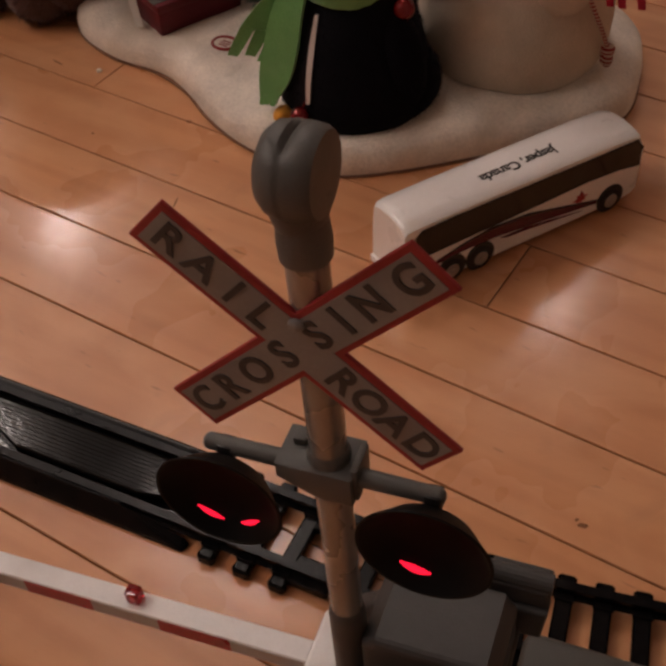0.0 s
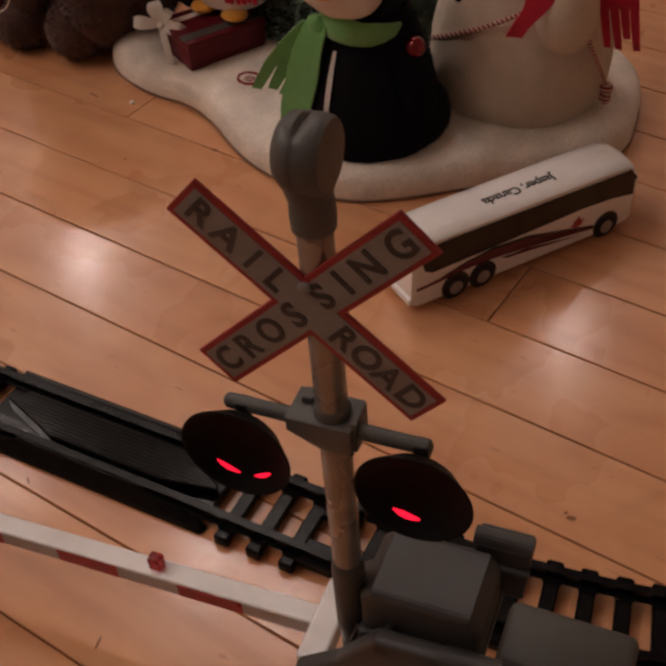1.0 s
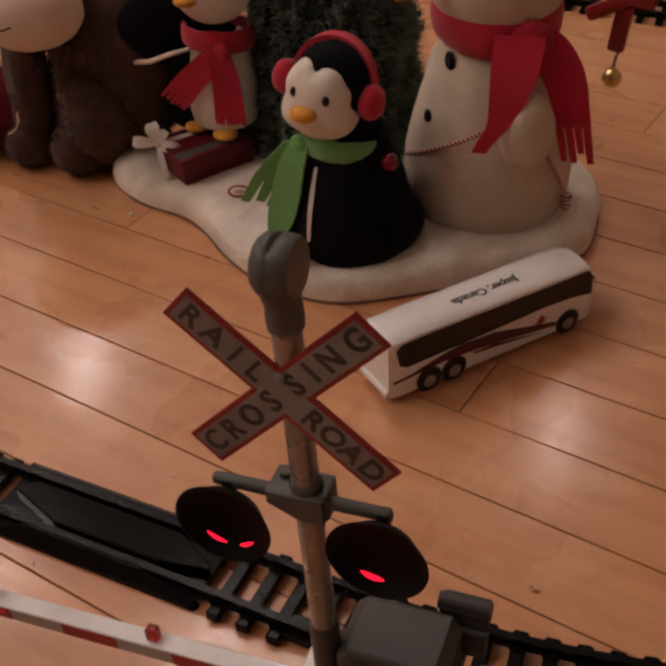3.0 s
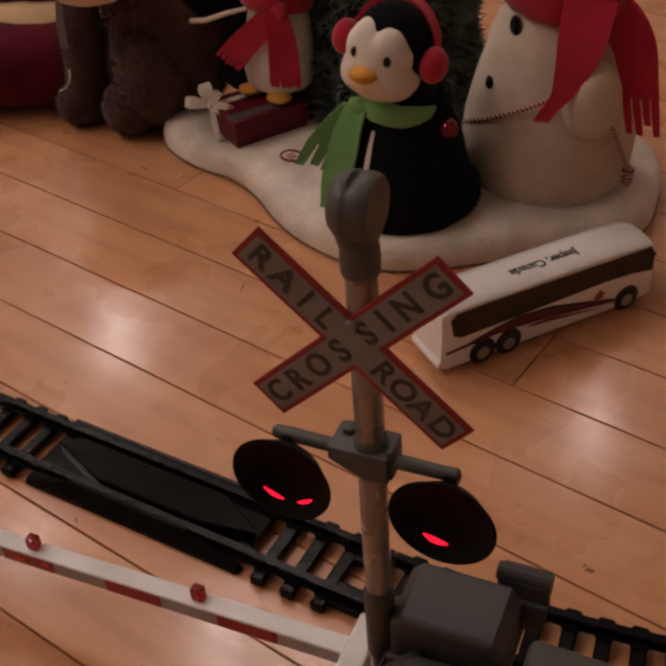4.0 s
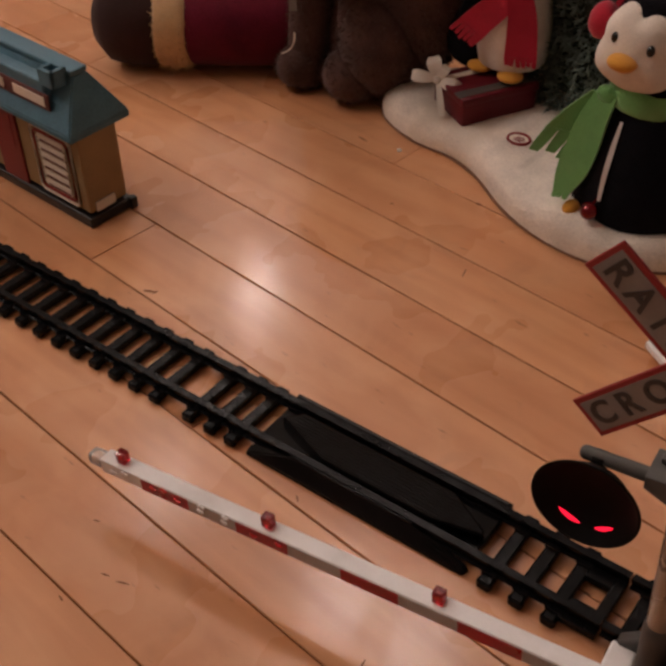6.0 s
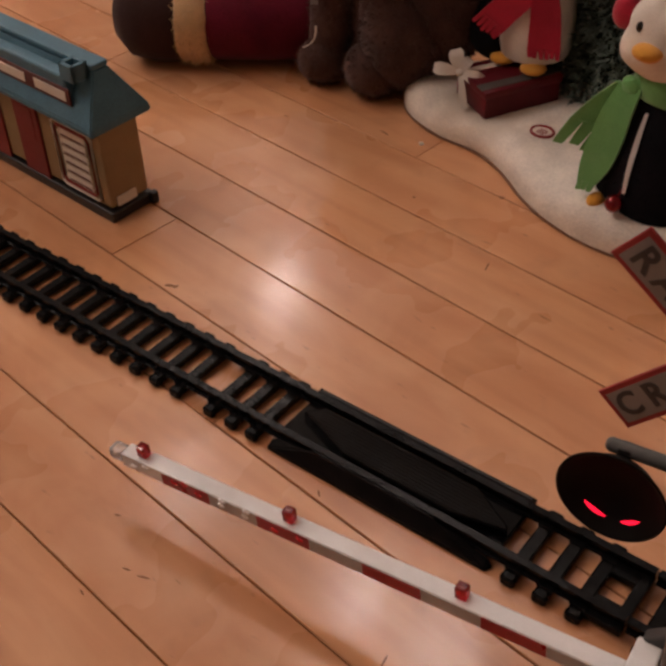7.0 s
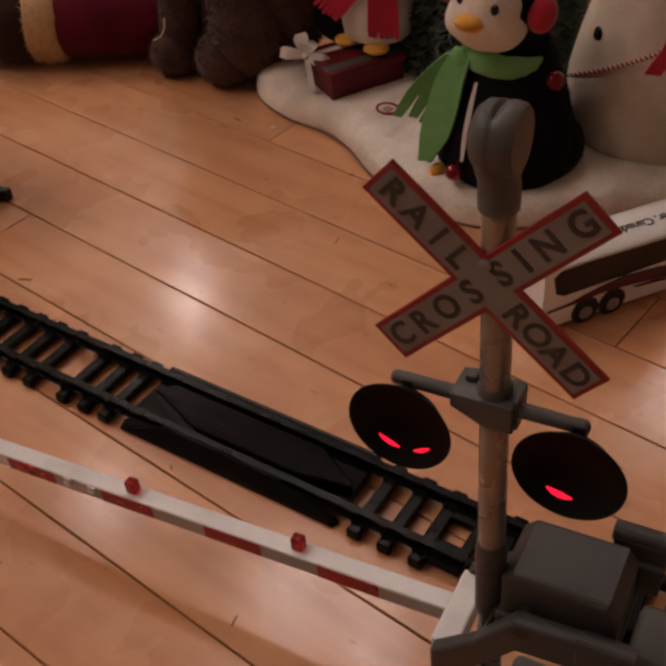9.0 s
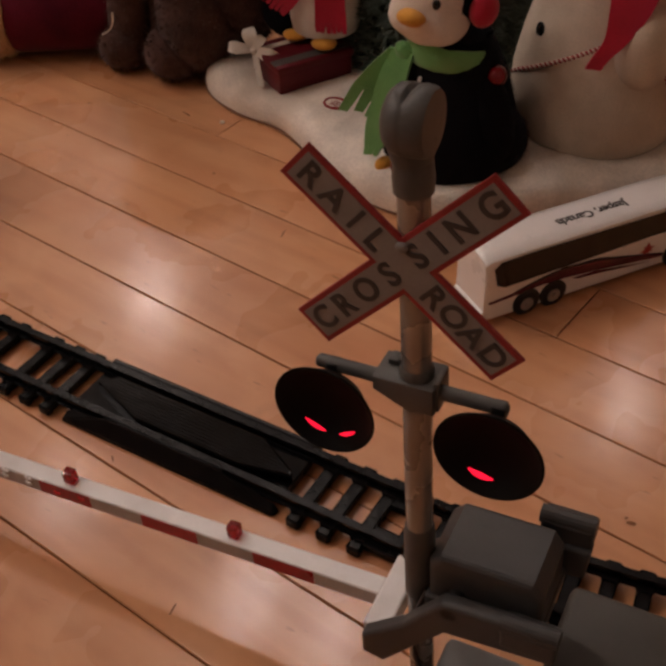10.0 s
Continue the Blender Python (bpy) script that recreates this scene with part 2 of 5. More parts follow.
SIGNRED = mat("sign_panel_brown", (0.12, 0.03, 0.028), 0.5, var=0.15, bump=0.05)
WRAP = mat("red_wrapping", (0.13, 0.008, 0.016), 0.45, var=0.15, bump=0.05, spec=0.3)
RIBBON = mat("white_ribbon", (0.74, 0.70, 0.64), 0.6, var=0.08, bump=0.1)
SCUFF = mat("scuff_brown", (0.27, 0.125, 0.065), 0.9, var=0.3, spec=0.03)
FRONT_WHITE_SHADED = mat("shaded_front_white", (0.42, 0.40, 0.40), 0.35, var=0.12, scale=100, bump=0.1, fine=900)
CORD = mat("cord", (0.35, 0.28, 0.2), 0.8)
HEM_SHADE = mat("hem_shade_line", (0.24, 0.135, 0.085), 0.9, bump=0.4)


# ---- mesh helpers ----
class Shape:
    """A bmesh whose new faces take the material slot that is current."""

    def __init__(self):
        self.bm, self.slot, self.smooth = bmesh.new(), 0, True
        self.layer()

    def layer(self):
        ls = self.bm.faces.layers.int
        return ls.get("done") or ls.new("done")

    def fresh(self):
        k = self.layer()
        return [f for f in self.bm.faces if not f[k]]

    def settle(self):
        k = self.layer()
        for f in self.bm.faces:
            if not f[k]:
                f[k], f.material_index, f.smooth = 1, self.slot, self.smooth
        return self

    def use(self, slot, smooth=True):
        self.slot, self.smooth = slot, smooth
        return self

    def box(self, c, s, bevel=0.0, m=None, segs=2):
        r = bmesh.ops.create_cube(self.bm, size=1.0)
        vs = r["verts"]
        for v in vs:
            v.co = Vector((v.co.x * s[0], v.co.y * s[1], v.co.z * s[2]))
        if bevel:
            es = list({e for v in vs for e in v.link_edges})
            b = bmesh.ops.bevel(self.bm, geom=es, offset=bevel, segments=segs, affect="EDGES", profile=0.5)
            vs = list({v for f in self.fresh() for v in f.verts})
        t = Matrix.Translation(c) @ (m or Matrix())
        bmesh.ops.transform(self.bm, matrix=t, verts=vs)
        return self.settle()

    def rod(self, a, b, r0, r1=None, segs=20, caps=True):
        a, b = Vector(a), Vector(b)
        d = b - a
        m = Matrix.Translation((a + b) / 2) @ d.to_track_quat("Z", "Y").to_matrix().to_4x4()
        bmesh.ops.create_cone(self.bm, cap_ends=caps, segments=segs, radius1=r0, radius2=r0 if r1 is None else r1, depth=d.length, matrix=m)
        return self.settle()

    def ball(self, c, r, m=None, u=24, v=16, rough=0.0, seed=0, freq=4.0):
        r = (r, r, r) if isinstance(r, (int, float)) else r
        t = Matrix.Translation(c) @ (m or Matrix()) @ Matrix.Diagonal((*r, 1))
        vs = bmesh.ops.create_uvsphere(self.bm, u_segments=u, v_segments=v, radius=1.0)["verts"]
        if rough:
            for w in vs:
                w.co *= 1 + rough * noise.noise(w.co * freq + Vector((seed, 0, 0)))
        bmesh.ops.transform(self.bm, matrix=t, verts=vs)
        return self.settle()

    def lathe(self, profile, m=None, segs=32, rough=0.0, seed=0):
        """profile: (radius, height) from the bottom up, round the z axis."""
        rings = []
        for r, z in profile:
            ring = []
            for k in range(segs):
                a = 2 * math.pi * k / segs
                p = Vector((r * math.cos(a), r * math.sin(a), z))
                if rough:
                    p += p.normalized() * rough * noise.noise(p * 3 + Vector((seed, seed, 0)))
                ring.append(self.bm.verts.new((m or Matrix()) @ p))
            rings.append(ring)
        for lo, hi in zip(rings, rings[1:]):
            for k in range(segs):
                self.bm.faces.new((lo[k], lo[(k + 1) % segs], hi[(k + 1) % segs], hi[k]))
        if profile[0][0] > 0.001:
            self.bm.faces.new(rings[0][::-1])
        if profile[-1][0] > 0.001:
            self.bm.faces.new(rings[-1])
        return self.settle()

    def tube(self, pts, r, segs=10, closed=False):
        pts = [Vector(p) for p in pts]
        n = len(pts)
        rings = []
        for i, p in enumerate(pts):
            a = pts[(i - 1) % n] if closed or i else p
            b = pts[(i + 1) % n] if closed or i < n - 1 else p
            q = (b - a).to_track_quat("Z", "Y").to_matrix()
            rad = r[i] if isinstance(r, (list, tuple)) else r
            rings.append([self.bm.verts.new(p + q @ Vector((rad * math.cos(2 * math.pi * k / segs), rad * math.sin(2 * math.pi * k / segs), 0))) for k in range(segs)])
        for i in range(n if closed else n - 1):
            lo, hi = rings[i], rings[(i + 1) % n]
            for k in range(segs):
                self.bm.faces.new((lo[k], lo[(k + 1) % segs], hi[(k + 1) % segs], hi[k]))
        if not closed:
            self.bm.faces.new(rings[0][::-1])
            self.bm.faces.new(rings[-1])
        return self.settle()

    def slab(self, outline, z0, z1, bevel=0.0, m=None, segs=2):
        """A flat piece: an outline in x, y from z0 to z1, its upper and lower edges rounded."""
        lo = [self.bm.verts.new((x, y, z0)) for x, y in outline]
        hi = [self.bm.verts.new((x, y, z1)) for x, y in outline]
        n = len(outline)
        fs = [self.bm.faces.new(lo[::-1]), self.bm.faces.new(hi)]
        fs += [self.bm.faces.new((lo[k], lo[(k + 1) % n], hi[(k + 1) % n], hi[k])) for k in range(n)]
        bmesh.ops.recalc_face_normals(self.bm, faces=fs)
        if bevel:
            bmesh.ops.bevel(self.bm, geom=list({e for f in fs[:2] for e in f.edges}), offset=bevel, segments=segs, affect="EDGES", profile=0.5)
        if m:
            vs = list({v for f in self.fresh() for v in f.verts})
            bmesh.ops.transform(self.bm, matrix=m, verts=vs)
        return self.settle()

    def ribbon(self, pts, widths, across, thick):
        """A cloth strip along pts, with its width along the vectors across."""
        pts, across = [Vector(p) for p in pts], [Vector(a).normalized() for a in across]
        if 3 <= len(pts) <= 8:
            # ease the strip between its given rows
            def eased(v, i, t):
                p0, p1, p2, p3 = (v[min(max(i + k, 0), len(v) - 1)] for k in (-1, 0, 1, 2))
                return 0.5 * (2 * p1 + (p2 - p0) * t + (2 * p0 - 5 * p1 + 4 * p2 - p3) * t * t + (3 * p1 - p0 - 3 * p2 + p3) * t ** 3)
            steps = [(i, t / 4) for i in range(len(pts) - 1) for t in range(4)] + [(len(pts) - 2, 1.0)]
            pts, widths, across = [eased(pts, i, t) for i, t in steps], [eased(widths, i, t) for i, t in steps], [eased(across, i, t).normalized() for i, t in steps]
        rows = []
        cols = 5
        for i, (p, w, a) in enumerate(zip(pts, widths, across)):
            d = (pts[min(i + 1, len(pts) - 1)] - pts[max(i - 1, 0)]).normalized()
            nrm = a.cross(d).normalized()
            row = []
            for side in (1, -1):
                for k in range(cols):
                    s = k / (cols - 1) - 0.5
                    bulge = 0.12 * w * (0.25 - s * s)
                    row.append(self.bm.verts.new(p + a * w * s + nrm * (side * thick / 2 + bulge)))
            rows.append(row)
        for lo, hi in zip(rows, rows[1:]):
            for k in range(cols - 1):
                self.bm.faces.new((lo[k], lo[k + 1], hi[k + 1], hi[k]))
                self.bm.faces.new((lo[cols + k + 1], lo[cols + k], hi[cols + k], hi[cols + k + 1]))
            self.bm.faces.new((lo[0], hi[0], hi[cols], lo[cols]))
            self.bm.faces.new((lo[cols - 1], lo[2 * cols - 1], hi[2 * cols - 1], hi[cols - 1]))
        for row in (rows[0], rows[-1]):
            for k in range(cols - 1):
                self.bm.faces.new((row[k], row[k + 1], row[cols + k + 1], row[cols + k]))
        bmesh.ops.recalc_face_normals(self.bm, faces=self.fresh())
        return self.settle()

    def roll(self, pts, wide, thick, up=(0, 0, 1), seed=0):
        """A closed soft roll of cloth round a neck: a flattened, creased section swept along pts."""
        pts, up, rings, n, m = [Vector(p) for p in pts], Vector(up).normalized(), [], len(pts), 14
        mid = sum(pts, Vector()) / n
        for i, p in enumerate(pts):
            out = (p - mid)
            out = (out - up * out.dot(up)).normalized()
            ring = []
            for k in range(m):
                a = 2 * math.pi * k / m
                crease = 1 + 0.16 * noise.noise(Vector((3.1 * math.cos(2 * math.pi * i / n) + seed, 3.1 * math.sin(2 * math.pi * i / n), 1.6 * math.sin(a) + 0.7 * math.cos(a))))
                ring.append(self.bm.verts.new(p + out * thick * math.cos(a) * crease + up * wide * math.sin(a) * crease))
            rings.append(ring)
        for i in range(n):
            lo, hi = rings[i], rings[(i + 1) % n]
            for k in range(m):
                self.bm.faces.new((lo[k], lo[(k + 1) % m], hi[(k + 1) % m], hi[k]))
        bmesh.ops.recalc_face_normals(self.bm, faces=self.fresh())
        return self.settle()

    def fur(self, count, length, width, seed=1, lay=(0, 0, -0.3)):
        """Short pile: thin blades standing on the faces of the present slot."""
        rnd = random.Random(seed)
        faces = [f for f in self.bm.faces if f.material_index == self.slot]
        areas = np.array([f.calc_area() for f in faces])
        pick = np.random.RandomState(seed).choice(len(faces), count, p=areas / areas.sum())
        lay = Vector(lay)
        for i in pick:
            f = faces[i]
            vs = [v.co for v in f.verts]
            a, b = rnd.random(), rnd.random()
            if len(vs) == 4:
                p = vs[0].lerp(vs[1], a).lerp(vs[3].lerp(vs[2], a), b)
            else:
                a, b = (1 - a, 1 - b) if a + b > 1 else (a, b)
                p = vs[0] + (vs[1] - vs[0]) * a + (vs[2] - vs[0]) * b
            nrm = f.normal
            d = (nrm + lay + Vector((rnd.uniform(-0.5, 0.5), rnd.uniform(-0.5, 0.5), rnd.uniform(-0.5, 0.5)))).normalized()
            side = d.cross(Vector((rnd.uniform(-1, 1), rnd.uniform(-1, 1), rnd.uniform(-1, 1)))).normalized() * width
            l = length * rnd.uniform(0.6, 1.2)
            q = [self.bm.verts.new(p - side), self.bm.verts.new(p + side), self.bm.verts.new(p + d * l)]
            self.bm.faces.new(q)
        return self.settle()

    def turned(self, m):
        bmesh.ops.transform(self.bm, matrix=m, verts=self.bm.verts)
        return self


def link_mesh(name, shape, mats, parent=None):
    bm = shape.bm
    bmesh.ops.scale(bm, vec=(U, U, U), verts=bm.verts)
    bm.faces.layers.int.remove(shape.layer())
    me = bpy.data.meshes.new(name)
    bm.to_mesh(me)
    bm.free()
    for x in mats if isinstance(mats, (list, tuple)) else [mats]:
        me.materials.append(x)
    if any(p.use_smooth for p in me.polygons):
        me.set_sharp_from_angle(angle=radians(38))
    ob = new(name, me)
    ob.parent = parent
    return ob


def part(name, shape, mats, parent, label=""):
    return tagged(link_mesh(name, shape, mats, parent), label)


def cloth_tail(name, pts, widths, across, thick, count, length, material, parent):
    """The hanging end of a scarf, with a cut fringe: each strand a piece of its own."""
    tail = part(name, Shape().ribbon(pts, widths, across, thick), material, parent)
    p, a, w = Vector(pts[-1]), Vector(across[-1]).normalized(), widths[-1]
    d = (Vector(pts[-1]) - Vector(pts[-2])).normalized()
    for k in range(count):
        e = p + a * w * ((k + 0.5) / count - 0.5)
        tip = e + d * length * random.uniform(0.75, 1.1) + a * random.uniform(-0.22, 0.22) * w / count
        part("fringe_strand", Shape().ribbon([e - d * 0.02, (e + tip) / 2, tip], [w / count * 0.93, w / count * 0.88, w / count * 0.7], [a, a, a], thick), material, tail)
    return tail


def put(x, y, z=0.0, rx=0, ry=0, rz=0):
    return pose(x * U, y * U, z * U, rx, ry, rz)


def thing(name, label, category, at, group=""):
    ob = new(name)
    ob.empty_display_size = 0.02
    ob.matrix_basis = at
    return tagged(ob, label, category, group)


def solo(name, shape, mats, label, category, at=None, group="", kind=""):
    ob = link_mesh(name, shape, mats)
    ob.matrix_basis = at or Matrix()
    return tagged(ob, label, category, group, kind)


def words(text, size, spacing=1.0, depth=0.004, bold=0.0):
    """Lettering as a mesh, centred, in the x, y plane."""
    c = bpy.data.curves.new("lettering", "FONT")
    c.body, c.size, c.space_character, c.extrude, c.offset = text, size, spacing, depth, bold
    c.align_x, c.align_y = "CENTER", "CENTER"
    c.resolution_u = 4
    ob = bpy.data.objects.new("lettering", c)
    scene.collection.objects.link(ob)
    me = bpy.data.meshes.new_from_object(ob.evaluated_get(bpy.context.evaluated_depsgraph_get()))
    bpy.data.objects.remove(ob)
    s = Shape()
    s.use(0, False)
    s.bm.from_mesh(me)
    s.settle()
    bpy.data.meshes.remove(me)
    return s


def smooth_loop(points, per=6):
    """A closed smooth outline through a few corners."""
    n, out = len(points), []
    for i in range(n):
        p0, p1, p2, p3 = (Vector((*points[(i + k - 1) % n], 0)) for k in range(4))
        for j in range(per):
            t = j / per
            q = 0.5 * (2 * p1 + (p2 - p0) * t + (2 * p0 - 5 * p1 + 4 * p2 - p3) * t * t + (3 * p1 - p0 - 3 * p2 + p3) * t ** 3)
            out.append((q.x, q.y))
    return out


RX90 = Matrix.Rotation(radians(90), 4, "X")


# ---- room ----
def room():
    lo, hi, t = (-24.0, -14.0), (19.0, 32.0), 1.0
    cx, cy, sx, sy, h = (lo[0] + hi[0]) / 2, (lo[1] + hi[1]) / 2, hi[0] - lo[0], hi[1] - lo[1], CEILING / U
    floor = solo("floor", Shape().use(0, False).box((cx, cy, -0.211), (sx, sy, 0.4)), GAP, "varnished strip maple floor with dark seams", "floor", kind="structure")
    for name, c, s in (
        ("wall_north", (cx, hi[1] + t / 2, h / 2), (sx + 2 * t, t, h)),
        ("wall_south", (cx, lo[1] - t / 2, h / 2), (sx + 2 * t, t, h)),
        ("wall_east", (hi[0] + t / 2, cy, h / 2), (t, sy, h)),
        ("wall_west", (lo[0] - t / 2, cy, h / 2), (t, sy, h)),
    ):
        solo(name, Shape().use(0, False).box(c, s), WALL, "plain beige painted wall", "wall", kind="structure")
    solo("ceiling", Shape().use(0, False).box((cx, cy, h + 0.5), (sx + 2 * t, sy + 2 * t, 1.0)), CEIL, "plain white ceiling", "ceiling", kind="structure")
    return floor


# ---- track ----
GAUGE, TIE = 0.318, 0.5
SLOPE = radians(6.9)
A0 = Vector((2.75, -1.315, 0))
DIR = Vector((math.cos(SLOPE), math.sin(SLOPE), 0))
CURVE_AT, CURVE_R = 1.48, 6.2


def on_line(s):
    """Place and heading s along the track, from the middle of the crossing; it bends to the left past the signal."""
    if s <= CURVE_AT:
        return A0 + DIR * s, SLOPE
    a = (s - CURVE_AT) / CURVE_R
    p = A0 + DIR * CURVE_AT
    left = Vector((-DIR.y, DIR.x, 0))
    return p + DIR * CURVE_R * math.sin(a) + left * CURVE_R * (1 - math.cos(a)), SLOPE + a


def tie_shape():
    s = Shape().use(0, False)
    s.box((0, 0, 0.035), (0.072, TIE, 0.05), 0.008, segs=1)
    for y in (-1, 1):
        s.box((0, y * GAUGE / 2, 0.062), (0.085, 0.085, 0.018), 0.004, segs=1)
        s.box((0, y * (TIE / 2 - 0.018), 0.03), (0.08, 0.045, 0.06), 0.012, segs=1)
    return s


def rail_shape(points, off):
    """A rail with foot, web and head swept along (place, heading) rows."""
    s = Shape().use(0, False)
    prof = [(-0.028, 0.055), (0.028, 0.055), (0.028, 0.064), (0.011, 0.068), (0.011, 0.095), (0.02, 0.099), (0.02, 0.122), (-0.02, 0.122), (-0.02, 0.099), (-0.011, 0.095), (-0.011, 0.068), (-0.028, 0.064)]
    rings = []
    for p, a in points:
        left = Vector((-math.sin(a), math.cos(a), 0))
        rings.append([s.bm.verts.new(p + left * (off + y) + Vector((0, 0, z))) for y, z in prof])
    n = len(prof)
    for lo, hi in zip(rings, rings[1:]):
        for k in range(n):
            s.bm.faces.new((lo[k], lo[(k + 1) % n], hi[(k + 1) % n], hi[k]))
    s.bm.faces.new(rings[0])
    s.bm.faces.new(rings[-1][::-1])
    bmesh.ops.recalc_face_normals(s.bm, faces=s.bm.faces)
    return s.settle()


def track(label, rows, ties, group="train track"):
    """A length of toy track: rows of (place, heading) for the rails, and for the sleepers."""
    t = thing("train_track", label, "toy track", Matrix(), group)
    for off in (-GAUGE / 2, GAUGE / 2):
        part("rail", rail_shape(rows, off), TRACK, t)
    first = None
    for p, a in ties:
        if first is None:
            first = part("sleeper", tie_shape(), TRACK, t)
            ob = first
        else:
            ob = new("sleeper", first.data)
            ob.parent = t
        ob.matrix_basis = pose(p.x * U, p.y * U, 0, 0, 0, math.degrees(a))
    return t


def tracks():
    s0 = lambda x: (x - A0.x) / DIR.x
    left = [on_line(s0(1.37) - 0.166 * k) for k in range(28)]
    track("black plastic toy train track lying on the floorboards", [on_line(s0(1.50) - 0.35 * k) for k in range(14)], left)
    mid = [on_line(s0(x)) for x in (1.63, 1.79, 1.94, 3.545, 3.715, 3.885)]
    m = track("black plastic toy track section carrying the level crossing", [on_line(s0(1.505 + 0.13 * k)) for k in range(21)], mid)
    # open clip frame at the end of the section
    p, a = on_line(s0(4.0))
    here = Matrix.Translation((p.x, p.y, 0)) @ Matrix.Rotation(a, 4, "Z")
    s = Shape().use(0, False).box((0.075, 0, 0.05), (0.06, 0.42, 0.05), 0.008)
    for y in (-0.14, 0.14):
        s.box((-0.01, y, 0.046), (0.15, 0.14, 0.042), 0.008)
    part("joiner", s.turned(here), TRACK, m)
    p, a = on_line(s0(1.53))
    part("joiner", Shape().use(0, False).box((p.x, p.y + 0.19, 0.05), (0.12, 0.06, 0.06), 0.01, Matrix.Rotation(a, 4, "Z")), TRACK, m)
    right = [on_line(s0(4.115) + 0.1 + 0.1625 * k) for k in range(30)]
    track("black plastic curved toy track bending away past the signal", [on_line(s0(4.115) + 0.1 * k) for k in range(50)], right)
    # the far side of the loop
    rows = []
    for k in range(60):
        a = radians(-10 + 0.9 * k)
        rows.append((Vector((2.1 + 6.2 * math.sin(a), 7.05 + 6.2 * (1 - math.cos(a)), 0)), a))
    track("black plastic toy track curving past far behind the plush group", rows, [rows[2 * k] for k in range(29)] )


def crossing():
    """The moulded level crossing: plank deck between the rails and a ramp on either side."""
    t = thing("level_crossing", "black plastic level crossing with planked deck on the toy track", "level crossing", put(A0.x, A0.y, 0, 0, 0, math.degrees(SLOPE)))
    half = 0.69
    # raised deck panel: a long hexagon with its points off the middle, scored into boards
    w = GAUGE - 0.075
    hexa = [(-0.63, 0.01), (-0.27, -0.117), (0.39, -0.117), (0.685, -0.055), (0.665, -0.02), (0.42, 0.108), (-0.55, 0.108)]
    part("deck_tray", Shape().use(0, False).slab([(-half, -w / 2 - 0.012), (half, -w / 2 - 0.012), (half, w / 2 + 0.012), (-half, w / 2 + 0.012)], 0.02, 0.075, 0.01, segs=1), DECK, t)
    part("deck_panel", Shape().use(0, False).slab(hexa, 0.06, 0.128, 0.014, segs=3), DECK, t)

    def reach(y, edge):
        """How far a board at y runs within the panel, on its left or right edge."""
        pts = ([(-0.27, -0.117), (-0.63, 0.01), (-0.55, 0.108)], [(0.39, -0.117), (0.685, -0.055), (0.665, -0.02), (0.42, 0.108)])[edge]
        for (xa, ya), (xb, yb) in zip(pts, pts[1:]):
            if ya <= y <= yb:
                return xa + (xb - xa) * (y - ya) / (yb - ya)
        return pts[-1][0]

    n, m = 9, 0.02
    for k in range(n):
        y0, y1 = -0.098 + 0.19 * k / n, -0.098 + 0.19 * (k + 1) / n
        o = [(reach(y0, 0) + m * 2, y0 + 0.001), (reach(y0, 1) - m * 2, y0 + 0.001), (reach(y1, 1) - m * 2, y1 - 0.001), (reach(y1, 0) + m * 2, y1 - 0.001)]
        part("deck_board", Shape().use(0, False).slab(o, 0.124, 0.1297, 0.0012, segs=1), DECK, t)
    # near ramp, its ends bevelled
    s = Shape().use(0, False)
    y0, y1 = -GAUGE / 2 - 0.03, -GAUGE / 2 - 0.085
    top, bot = [(-0.42, y0), (0.35, y0)], [(-0.70, y1), (0.68, y1)]
    v = [s.bm.verts.new((*p, z)) for p, z in ((top[0], 0.115), (top[1], 0.115), (bot[1], 0.02), (bot[0], 0.02), ((0.67, y0), 0.05), ((-0.69, y0), 0.06))]
    b = [s.bm.verts.new((x, y, 0.0)) for x, y in ((-0.70, y0), (0.70, y0), bot[1], bot[0])]
    for f in ((v[0], v[3], v[2], v[1]), (v[1], v[2], v[4]), (v[3], b[3], b[2], v[2]), (v[0], v[5], v[3]), (v[5], b[0], b[3], v[3]), (v[4], v[2], b[2], b[1]), (v[0], v[1], v[4], b[1], b[0], v[5]), (b[0], b[1], b[2], b[3])):
        s.bm.faces.new(f)
    bmesh.ops.recalc_face_normals(s.bm, faces=s.bm.faces)
    bmesh.ops.bevel(s.bm, geom=list(s.bm.edges), offset=0.008, segments=2, affect="EDGES")
    part("ramp", s.settle(), TRACK, t)
    part("ramp_rib", Shape().use(0, False).box((-0.04, y0 + 0.002, 0.112), (0.78, 0.014, 0.014), 0.005, segs=1), TRACK, t)
    o = [(-half, GAUGE / 2 + 0.035), (half, GAUGE / 2 + 0.035), (half, GAUGE / 2 + 0.075), (-half, GAUGE / 2 + 0.075)]
    part("side_strip", Shape().use(0, False).slab(o, 0.0, 0.1, 0.012), TRACK, t)
    part("strip_groove", Shape().use(0, False).box((0, GAUGE / 2 + 0.056, 0.1), (1.34, 0.012, 0.006), 0.003, segs=1), BLACK, t)


# ---- signal ----
LEAN, YAW = 2.6, 12.0


